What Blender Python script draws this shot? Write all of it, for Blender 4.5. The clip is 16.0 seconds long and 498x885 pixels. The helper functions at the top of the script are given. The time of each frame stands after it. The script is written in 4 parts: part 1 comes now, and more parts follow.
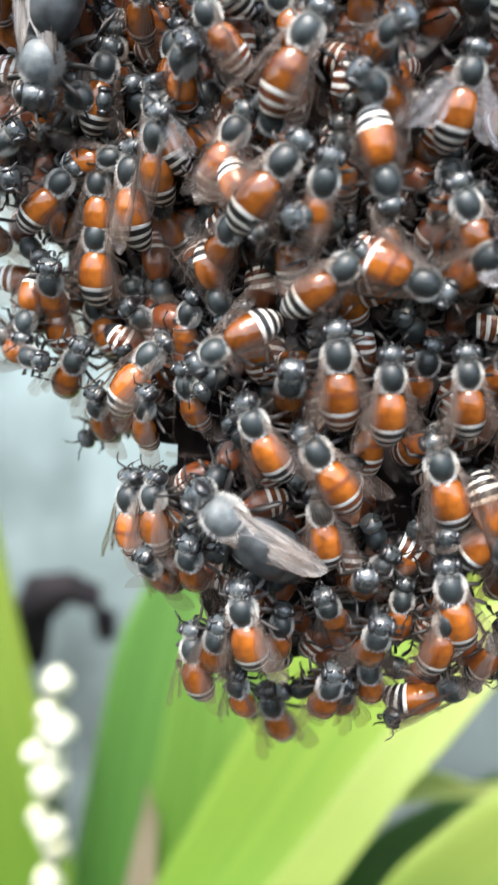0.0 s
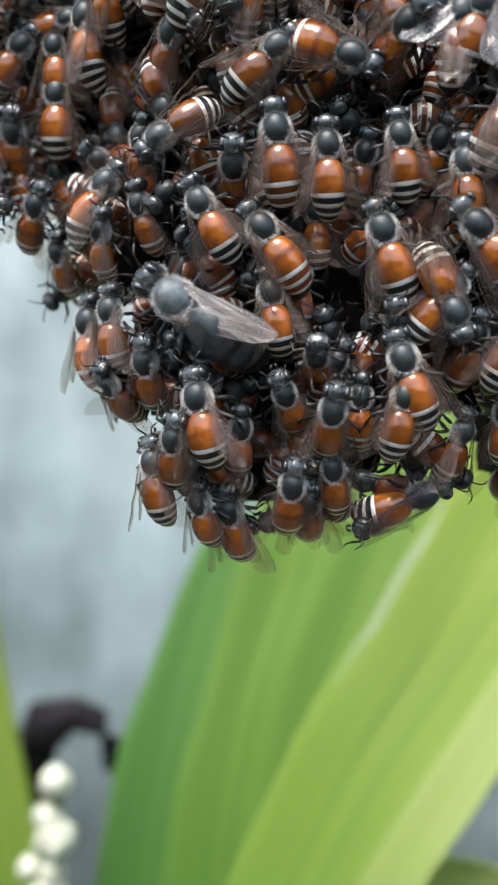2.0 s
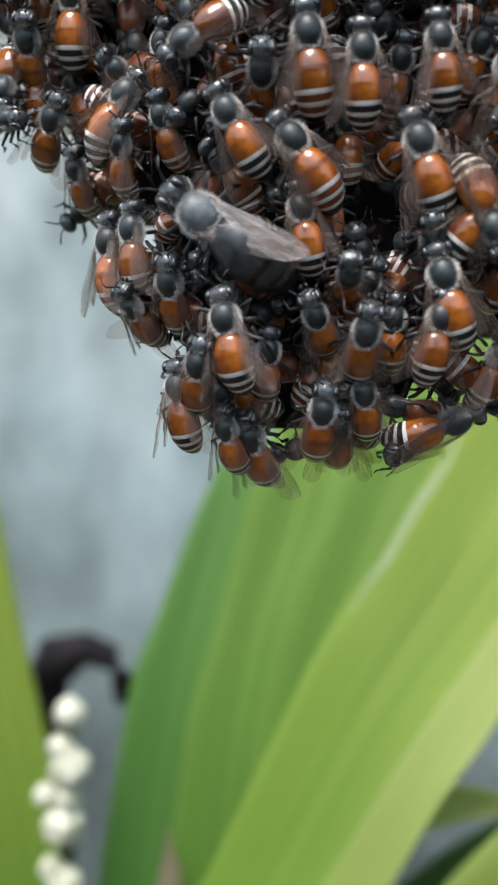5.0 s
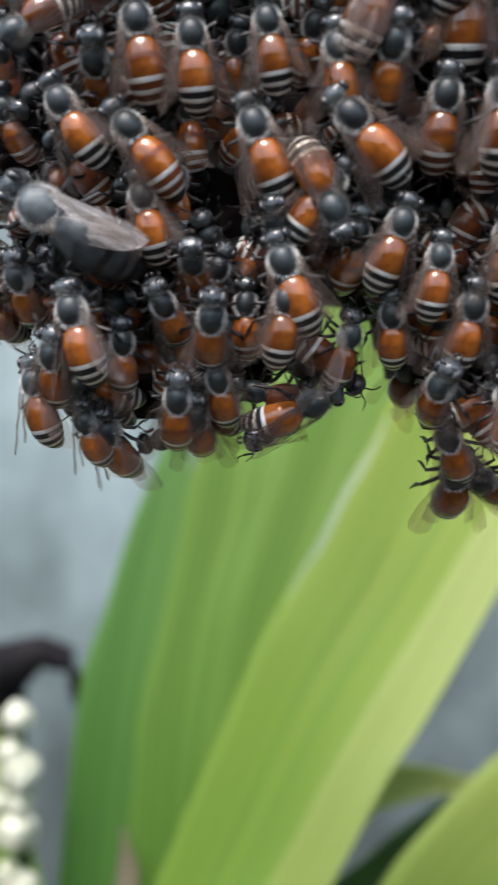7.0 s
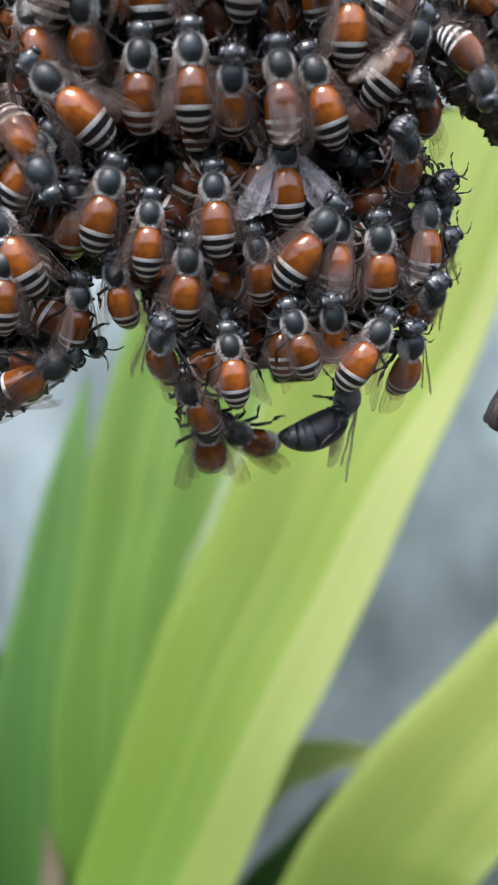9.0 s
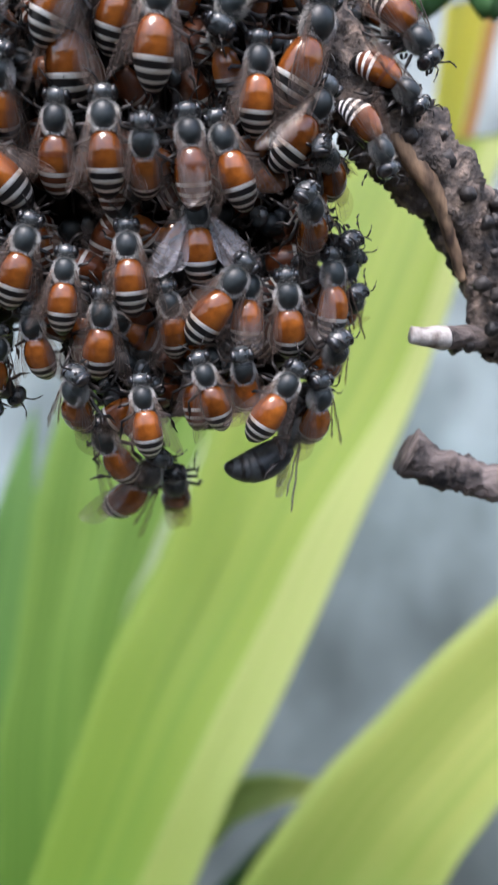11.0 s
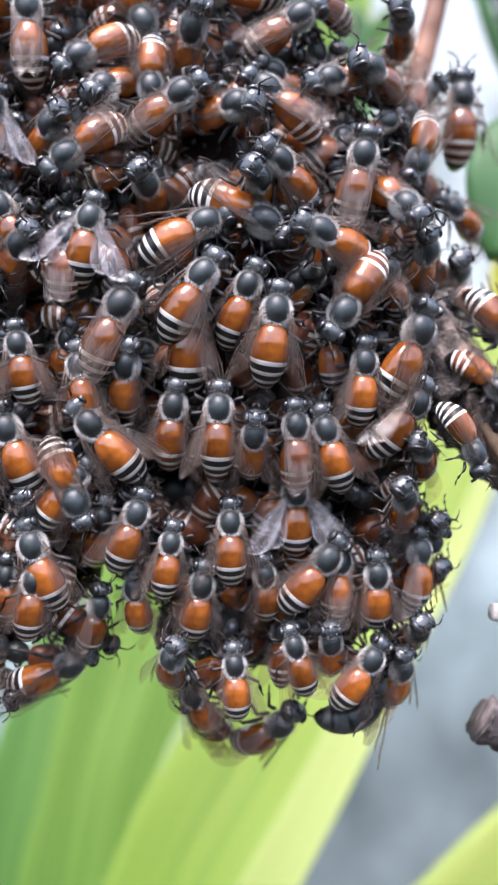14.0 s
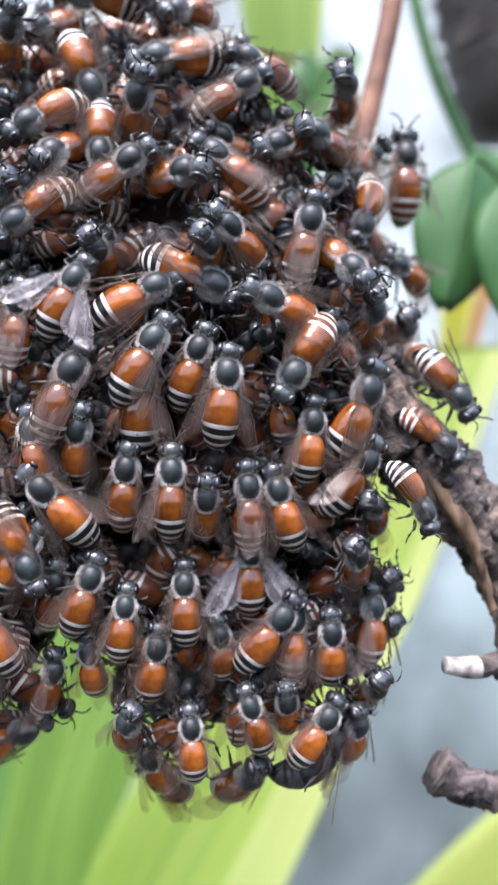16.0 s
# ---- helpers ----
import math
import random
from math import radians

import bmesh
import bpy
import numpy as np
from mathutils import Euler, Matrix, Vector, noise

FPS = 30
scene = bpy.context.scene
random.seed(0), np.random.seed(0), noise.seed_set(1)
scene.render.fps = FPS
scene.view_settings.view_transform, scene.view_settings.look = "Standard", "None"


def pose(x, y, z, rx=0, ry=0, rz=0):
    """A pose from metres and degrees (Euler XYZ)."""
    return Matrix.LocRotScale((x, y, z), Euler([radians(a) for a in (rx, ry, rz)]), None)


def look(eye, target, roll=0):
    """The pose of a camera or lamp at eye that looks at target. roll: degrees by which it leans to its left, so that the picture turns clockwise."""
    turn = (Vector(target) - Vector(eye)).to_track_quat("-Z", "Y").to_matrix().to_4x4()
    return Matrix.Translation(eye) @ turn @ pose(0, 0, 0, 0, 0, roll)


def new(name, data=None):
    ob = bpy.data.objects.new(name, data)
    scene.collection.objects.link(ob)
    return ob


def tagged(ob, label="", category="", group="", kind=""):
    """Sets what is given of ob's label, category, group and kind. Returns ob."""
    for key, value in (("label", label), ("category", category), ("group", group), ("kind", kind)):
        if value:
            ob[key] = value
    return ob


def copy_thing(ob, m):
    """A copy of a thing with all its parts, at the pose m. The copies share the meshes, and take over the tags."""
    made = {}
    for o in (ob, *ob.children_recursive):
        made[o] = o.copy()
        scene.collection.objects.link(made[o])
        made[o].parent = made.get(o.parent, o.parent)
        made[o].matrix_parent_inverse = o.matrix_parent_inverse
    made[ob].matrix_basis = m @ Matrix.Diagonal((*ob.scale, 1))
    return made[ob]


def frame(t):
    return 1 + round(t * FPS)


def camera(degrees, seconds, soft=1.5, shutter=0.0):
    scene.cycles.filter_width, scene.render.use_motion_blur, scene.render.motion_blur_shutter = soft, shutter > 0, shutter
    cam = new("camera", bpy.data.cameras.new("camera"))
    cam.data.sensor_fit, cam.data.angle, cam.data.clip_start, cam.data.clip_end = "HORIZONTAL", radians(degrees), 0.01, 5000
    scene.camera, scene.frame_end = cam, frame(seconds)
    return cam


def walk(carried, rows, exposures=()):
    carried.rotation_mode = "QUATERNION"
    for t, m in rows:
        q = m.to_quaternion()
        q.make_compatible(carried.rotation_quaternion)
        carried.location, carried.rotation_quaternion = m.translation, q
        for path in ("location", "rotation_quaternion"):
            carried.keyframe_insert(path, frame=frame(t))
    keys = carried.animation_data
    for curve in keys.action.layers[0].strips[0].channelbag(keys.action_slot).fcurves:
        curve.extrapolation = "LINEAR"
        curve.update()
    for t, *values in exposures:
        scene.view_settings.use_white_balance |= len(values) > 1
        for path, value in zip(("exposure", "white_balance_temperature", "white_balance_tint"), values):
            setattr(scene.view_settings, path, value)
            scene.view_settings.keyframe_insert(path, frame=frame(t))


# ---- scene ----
# The camera: a phone held close to the swarm.
cam = camera(32, 16.0, soft=2.0, shutter=0.45)
cam.data.dof.use_dof = True
cam.data.dof.focus_distance = 0.0662
cam.data.dof.aperture_fstop = 36.0
PATH = [
    (0, look((0.00230, -0.06142, 0.01309), (0.00154, 0.03593, -0.00974), 4.61)),
    (0.5, look((0.00284, -0.06326, 0.00700), (0.00037, 0.03478, -0.01253), 4.06)),
    (1, look((0.00412, -0.06342, 0.00101), (0.00193, 0.03550, -0.01349), 4.29)),
    (1.5, look((0.00633, -0.06453, -0.00642), (0.00400, 0.03519, -0.01346), 3.22)),
    (2, look((0.00874, -0.06520, -0.01580), (0.00493, 0.03470, -0.01800), 1.94)),
    (2.5, look((0.00799, -0.06633, -0.01996), (0.00483, 0.03340, -0.01341), 3.73)),
    (3, look((0.00474, -0.06514, -0.02472), (0.00440, 0.03483, -0.02740), 4.79)),
    (3.5, look((0.01090, -0.06262, -0.02038), (0.01122, 0.03673, -0.03181), 0.34)),
    (4, look((0.00745, -0.06334, -0.01666), (0.00274, 0.03628, -0.02402), 1.19)),
    (4.2, look((0.00678, -0.06343, -0.01676), (0.00138, 0.03614, -0.02434), 1.75)),
    (6.3, look((0.00923, -0.06345, -0.01739), (0.00761, 0.03599, -0.02782), 1.29)),
    (6.5, look((0.01080, -0.06356, -0.01714), (0.00884, 0.03588, -0.02750), 0.81)),
    (7, look((0.01498, -0.06332, -0.01749), (0.01477, 0.03622, -0.02711), -0.65)),
    (7.5, look((0.01787, -0.06383, -0.02038), (0.02466, 0.03572, -0.02700), -2.02)),
    (8, look((0.02399, -0.06457, -0.02161), (0.02980, 0.03508, -0.02756), -3.45)),
    (8.5, look((0.02985, -0.06466, -0.02225), (0.03520, 0.03498, -0.02886), -3.68)),
    (9, look((0.03128, -0.06571, -0.02136), (0.03591, 0.03371, -0.03106), -4.20)),
    (9.5, look((0.03188, -0.06667, -0.02084), (0.03379, 0.03279, -0.03110), -4.47)),
    (10, look((0.03442, -0.06718, -0.02128), (0.03979, 0.03202, -0.03275), -5.36)),
    (10.2, look((0.03577, -0.06768, -0.02202), (0.04316, 0.03146, -0.03282), -5.50)),
    (12.3, look((0.03354, -0.06817, -0.01210), (0.04289, 0.03135, -0.01521), -2.26)),
    (12.5, look((0.03387, -0.06826, -0.01113), (0.04336, 0.03125, -0.01394), -2.19)),
    (13, look((0.03214, -0.06910, -0.00952), (0.03952, 0.03062, -0.01090), -1.56)),
    (13.5, look((0.03118, -0.07026, -0.00658), (0.03809, 0.02949, -0.00531), -1.09)),
    (14, look((0.03003, -0.07115, -0.00493), (0.03662, 0.02858, -0.00157), -0.33)),
    (14.5, look((0.03073, -0.07152, -0.00496), (0.03885, 0.02799, 0.00078), -1.13)),
    (15, look((0.03248, -0.07188, -0.00466), (0.04377, 0.02727, 0.00178), -1.57)),
    (15.5, look((0.03120, -0.07223, -0.00443), (0.04186, 0.02700, 0.00185), -1.07)),
    (16, look((0.03059, -0.07183, -0.00184), (0.04184, 0.02736, 0.00402), -1.36)),
]
walk(cam, PATH, [(0.0, 1.9, 6420, 9), (1.5, 1.3, 6350, 9), (2.5, 1.16, 6180, 9.5), (3.5, 0.84, 6380, 9), (4.0, 0.95, 6330, 9), (7.0, 1.04, 6220, 12), (9.0, 1.14, 6130, 15), (10.0, 1.12, 6100, 16), (12.5, 1.25, 6020, 20), (14.0, 1.66, 6020, 21), (16.0, 1.57, 6020, 19)])

# ---- light: overcast day, soft sun from above and behind the camera ----
world = bpy.data.worlds.new("world")
scene.world = world
world.use_nodes = True
wn = world.node_tree.nodes
sky = wn.new("ShaderNodeTexSky")
sky.sky_type = "NISHITA"
sky.sun_disc = False
sky.sun_elevation = radians(68)
sky.sun_rotation = radians(200)
sky.air_density = 1.6
sky.dust_density = 4.0
wn["Background"].inputs["Strength"].default_value = 0.15
world.node_tree.links.new(sky.outputs[0], wn["Background"].inputs["Color"])
sun = new("sun", bpy.data.lights.new("sun", "SUN"))
sun.data.energy, sun.data.angle, sun.data.color = 1.5, radians(22), (1.0, 0.97, 0.93)
sun.matrix_basis = look((-0.35, -1.0, 1.9), (0, 0, 0))

# ---- materials ----
MM = 0.001


def material(name, rough=0.5, metal=0.0, coat=0.0, spec=0.5):
    m = bpy.data.materials.new(name)
    m.use_nodes = True
    b = m.node_tree.nodes["Principled BSDF"]
    b.inputs["Roughness"].default_value = rough
    b.inputs["Metallic"].default_value = metal
    b.inputs["Coat Weight"].default_value = coat
    b.inputs["Specular IOR Level"].default_value = spec
    return m, m.node_tree.nodes, m.node_tree.links, b


def noisy(name, dark, light, scale, rough=0.5, bump=0.0, fine=0.0, vary=0.0, coat=0.0, spec=0.5, stretch=(1, 1, 1), detail=4.0):
    """A surface whose colour wanders between two tones, with fine relief; vary: how far single objects differ."""
    m, n, l, b = material(name, rough, 0.0, coat, spec)
    tc, mp = n.new("ShaderNodeTexCoord"), n.new("ShaderNodeMapping")
    mp.inputs["Scale"].default_value = stretch
    l.new(tc.outputs["Object"], mp.inputs["Vector"])
    no = n.new("ShaderNodeTexNoise")
    no.inputs["Scale"].default_value, no.inputs["Detail"].default_value = scale, detail
    l.new(mp.outputs[0], no.inputs["Vector"])
    ramp = n.new("ShaderNodeValToRGB")
    ramp.color_ramp.elements[0].position, ramp.color_ramp.elements[1].position = 0.3, 0.7
    ramp.color_ramp.elements[0].color, ramp.color_ramp.elements[1].color = (*dark, 1), (*light, 1)
    l.new(no.outputs["Fac"], ramp.inputs["Fac"])
    colour = ramp.outputs["Color"]
    if vary:
        info, hsv, mr = n.new("ShaderNodeObjectInfo"), n.new("ShaderNodeHueSaturation"), n.new("ShaderNodeMapRange")
        mr.inputs["To Min"].default_value, mr.inputs["To Max"].default_value = 1 - vary, 1 + vary
        l.new(info.outputs["Random"], mr.inputs["Value"])
        l.new(mr.outputs[0], hsv.inputs["Value"])
        l.new(colour, hsv.inputs["Color"])
        colour = hsv.outputs["Color"]
    l.new(colour, b.inputs["Base Color"])
    if bump:
        n2, bp = n.new("ShaderNodeTexNoise"), n.new("ShaderNodeBump")
        n2.inputs["Scale"].default_value, n2.inputs["Detail"].default_value = fine or scale * 6, 3.0
        l.new(mp.outputs[0], n2.inputs["Vector"])
        bp.inputs["Strength"].default_value, bp.inputs["Distance"].default_value = bump, 0.0001
        l.new(n2.outputs["Fac"], bp.inputs["Height"])
        l.new(bp.outputs[0], b.inputs["Normal"])
    return m


THORAX = noisy("thorax_chitin", (0.006, 0.010, 0.011), (0.028, 0.036, 0.038), 1300, 0.44, 0.18, 9000, 0.35, 0.0, 0.6, detail=8)
# The pale bluish mottling paints sky reflections and short facial hair onto the head.
HEAD = noisy("head_chitin", (0.008, 0.010, 0.012), (0.10, 0.115, 0.12), 1000, 0.26, 0.45, 1300, 0.3, 0.0, 0.9, detail=5)
HEAD.node_tree.nodes["Bump"].inputs["Distance"].default_value = 0.0003
EYE = noisy("compound_eye", (0.010, 0.010, 0.012), (0.024, 0.024, 0.026), 2500, 0.2, 0.25, 22000, 0.2, 0.15, 0.9)
AMBER = noisy("amber_tergite", (0.105, 0.026, 0.004), (0.40, 0.120, 0.017), 560, 0.13, 0.2, 6000, 0.42, 0.8, detail=7)
RUST = noisy("rust_tergite", (0.10, 0.026, 0.008), (0.22, 0.06, 0.016), 700, 0.28, 0.25, 7000, 0.3, 0.2)
BLACK = noisy("black_tergite", (0.006, 0.006, 0.007), (0.020, 0.019, 0.019), 900, 0.3, 0.25, 7000, 0.2)
CREAM = noisy("cream_hair_band", (0.80, 0.77, 0.70), (0.95, 0.93, 0.89), 2600, 0.75, 0.3, 14000, 0.06)
LEG = noisy("leg_chitin", (0.010, 0.009, 0.009), (0.046, 0.040, 0.037), 1500, 0.38, 0.2, 9000, 0.4, spec=0.4)
HAIR = noisy("grey_hair", (0.28, 0.27, 0.255), (0.60, 0.58, 0.55), 1500, 0.6, vary=0.2)
DRONE_GREY = noisy("drone_tergite", (0.012, 0.014, 0.016), (0.065, 0.072, 0.076), 800, 0.35, 0.3, 7000)
DRONE_BACK = noisy("drone_thorax", (0.04, 0.05, 0.055), (0.19, 0.21, 0.215), 900, 0.45, 0.4, 6000)
VEIN = noisy("wing_vein", (0.06, 0.04, 0.03), (0.13, 0.09, 0.07), 1500, 0.5)
# Near-black, so that the shade between the bees lies in the colour.
GAP_DARK = noisy("old_wax", (0.003, 0.002, 0.002), (0.010, 0.007, 0.006), 300, 0.92, 0.5, 1500, spec=0.08)


def wing_material(name, thin, thick, light, stretch):
    """Clear membrane with streaks; thin, thick: how milky the clearest and the oldest wings are."""
    m, n, l, b = material(name, 0.2, spec=0.9)
    no, ramp = n.new("ShaderNodeTexNoise"), n.new("ShaderNodeValToRGB")
    tc = n.new("ShaderNodeTexCoord")
    no.inputs["Scale"].default_value = 900
    mp = n.new("ShaderNodeMapping")
    mp.inputs["Scale"].default_value = stretch
    l.new(tc.outputs["Object"], mp.inputs["Vector"])
    l.new(mp.outputs[0], no.inputs["Vector"])
    ramp.color_ramp.elements[0].position, ramp.color_ramp.elements[1].position = 0.35, 0.68
    ramp.color_ramp.elements[0].color, ramp.color_ramp.elements[1].color = (0.10, 0.075, 0.06, 1), (*light, 1)
    l.new(no.outputs["Fac"], ramp.inputs["Fac"])
    l.new(ramp.outputs[0], b.inputs["Base Color"])
    clear, mix, out = n.new("ShaderNodeBsdfTransparent"), n.new("ShaderNodeMixShader"), n["Material Output"]
    clear.inputs["Color"].default_value = (0.93, 0.88, 0.84, 1)
    info, age = n.new("ShaderNodeObjectInfo"), n.new("ShaderNodeMapRange")
    age.inputs["To Min"].default_value, age.inputs["To Max"].default_value = thin, thick
    l.new(info.outputs["Random"], age.inputs["Value"])
    l.new(age.outputs[0], mix.inputs["Fac"])
    bp = n.new("ShaderNodeBump")
    bp.inputs["Strength"].default_value, bp.inputs["Distance"].default_value = 0.5, 0.0001
    l.new(no.outputs["Fac"], bp.inputs["Height"])
    l.new(bp.outputs[0], b.inputs["Normal"])
    l.new(clear.outputs[0], mix.inputs[1])
    l.new(b.outputs[0], mix.inputs[2])
    l.new(mix.outputs[0], out.inputs["Surface"])
    return m


WING = wing_material("wing_membrane", 0.05, 0.22, (0.44, 0.37, 0.34), (1, 0.35, 1))
MILKY_WING = wing_material("milky_wing_membrane", 0.16, 0.34, (0.62, 0.60, 0.64), (1.3, 0.2, 1))
# The drone's brighter streaks put white reflections into the membrane's colour.
DRONE_WING = wing_material("drone_wing_membrane", 0.34, 0.46, (0.80, 0.74, 0.71), (1.6, 0.14, 1))


def blade_material(name, base, tip, rib, gloss=0.42):
    """A strap leaf: green to yellow along its length; streaks paint fine parallel veins and the shade of folds."""
    m, n, l, b = material(name, gloss)
    uv, sep = n.new("ShaderNodeTexCoord"), n.new("ShaderNodeSeparateXYZ")
    l.new(uv.outputs["UV"], sep.inputs[0])
    along = n.new("ShaderNodeValToRGB")
    along.color_ramp.elements[0].color, along.color_ramp.elements[1].color = (*base, 1), (*tip, 1)
    l.new(sep.outputs["Y"], along.inputs["Fac"])
    mp, no = n.new("ShaderNodeMapping"), n.new("ShaderNodeTexNoise")
    mp.inputs["Scale"].default_value = (16, 0.9, 1)
    l.new(uv.outputs["UV"], mp.inputs["Vector"])
    l.new(mp.outputs[0], no.inputs["Vector"])
    no.inputs["Scale"].default_value, no.inputs["Detail"].default_value = 1.0, 5.0
    streak = n.new("ShaderNodeValToRGB")
    streak.color_ramp.elements[0].position, streak.color_ramp.elements[1].position = 0.4, 0.64
    l.new(no.outputs["Fac"], streak.inputs["Fac"])
    mix = n.new("ShaderNodeMix")
    mix.data_type = "RGBA"
    fac = n.new("ShaderNodeMath")
    fac.operation = "MULTIPLY"
    fac.inputs[1].default_value = 0.55
    l.new(streak.outputs[0], fac.inputs[0])
    l.new(fac.outputs[0], mix.inputs["Factor"])
    l.new(along.outputs[0], mix.inputs[6])
    mix.inputs[7].default_value = (*rib, 1)
    l.new(mix.outputs[2], b.inputs["Base Color"])
    bp = n.new("ShaderNodeBump")
    bp.inputs["Strength"].default_value, bp.inputs["Distance"].default_value = 0.3, 0.0004
    l.new(no.outputs["Fac"], bp.inputs["Height"])
    l.new(bp.outputs[0], b.inputs["Normal"])
    b.inputs["Transmission Weight"].default_value = 0.0
    trans, add = n.new("ShaderNodeBsdfTranslucent"), n.new("ShaderNodeMixShader")
    l.new(mix.outputs[2], trans.inputs["Color"])
    add.inputs["Fac"].default_value = 0.35
    l.new(b.outputs[0], add.inputs[1])
    l.new(trans.outputs[0], add.inputs[2])
    l.new(add.outputs[0], n["Material Output"].inputs["Surface"])
    return m


BLADE_DEEP = blade_material("deep_green_blade", (0.06, 0.19, 0.025), (0.20, 0.37, 0.095), (0.035, 0.14, 0.028))
BLADE_FRESH = blade_material("fresh_green_blade", (0.09, 0.24, 0.025), (0.29, 0.44, 0.095), (0.06, 0.20, 0.028))
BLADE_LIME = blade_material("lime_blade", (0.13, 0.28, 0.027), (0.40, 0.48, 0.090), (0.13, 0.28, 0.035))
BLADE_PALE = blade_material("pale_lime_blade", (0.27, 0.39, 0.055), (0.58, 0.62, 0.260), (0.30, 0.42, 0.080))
BLADE_WARM = blade_material("warm_lime_blade", (0.15, 0.28, 0.033), (0.48, 0.53, 0.140), (0.20, 0.34, 0.050))
# Whitish tones that paint a sheen of light on a leaf edge.
BLADE_SHEEN = blade_material("pale_leaf_edge", (0.42, 0.55, 0.28), (0.60, 0.70, 0.45), (0.52, 0.63, 0.36))
BLADE_YELLOW = blade_material("yellow_blade", (0.42, 0.50, 0.06), (0.66, 0.60, 0.06), (0.50, 0.52, 0.07))
BLADE_BROWN = blade_material("browned_blade", (0.42, 0.20, 0.05), (0.50, 0.26, 0.05), (0.30, 0.13, 0.04))
DRY_SHEATH = blade_material("dry_sheath", (0.50, 0.43, 0.31), (0.30, 0.25, 0.16), (0.22, 0.18, 0.12))
# Darker greens with the shade put into the colour; the bud stalk shares them.
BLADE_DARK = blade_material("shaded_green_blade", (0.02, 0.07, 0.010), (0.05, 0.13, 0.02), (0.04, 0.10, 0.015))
LEAF = noisy("round_leaf", (0.024, 0.080, 0.020), (0.050, 0.140, 0.036), 60, 0.5, 0.2, 500, spec=0.3)
BARK = noisy("weathered_bark", (0.010, 0.009, 0.009), (0.44, 0.33, 0.26), 560, 0.85, 1.0, 2600, detail=10)
lichen = BARK.node_tree.nodes["Color Ramp"].color_ramp.elements.new(0.52)
lichen.color = (0.12, 0.095, 0.08, 1)
BARK.node_tree.nodes["Bump"].inputs["Distance"].default_value = 0.0004
TWIG_BARK = noisy("ridged_twig_bark", (0.012, 0.010, 0.010), (0.26, 0.21, 0.19), 1100, 0.85, 1.0, 1800, stretch=(0.14, 1, 0.45), detail=8)
TWIG_BARK.node_tree.nodes["Bump"].inputs["Distance"].default_value = 0.0008
GUM = noisy("black_gum", (0.006, 0.006, 0.006), (0.06, 0.05, 0.045), 700, 0.55, 0.8, 3000)
BARK_BARE = noisy("bare_wood", (0.14, 0.10, 0.08), (0.66, 0.62, 0.58), 900, 0.7, 0.7, 2400, detail=6)
SPLIT_WOOD = noisy("split_wood", (0.05, 0.03, 0.02), (0.42, 0.27, 0.16), 900, 0.8, 1.0, 2600, stretch=(1, 1, 0.3), detail=9)
STEM = noisy("reddish_stem", (0.16, 0.07, 0.04), (0.34, 0.17, 0.10), 200, 0.6, 0.4, 1500)
BUD = noisy("white_bud", (0.30, 0.30, 0.17), (0.68, 0.69, 0.56), 160, 0.5, 0.4, 900, detail=6)
DARK_STEM = noisy("dark_dry_stem", (0.003, 0.003, 0.003), (0.022, 0.016, 0.020), 70, 0.7, 0.4, 600, spec=0.2)
DRY_TIP = noisy("dry_leaf", (0.10, 0.03, 0.008), (0.42, 0.17, 0.035), 420, 0.6, 0.4, 2200)
GREY_LUMP = noisy("grey_lump", (0.08, 0.072, 0.072), (0.20, 0.185, 0.185), 30, 0.8, 0.6, 300)
GROUND = noisy("soil", (0.05, 0.04, 0.03), (0.14, 0.12, 0.09), 9, 0.9, 0.8, 90)


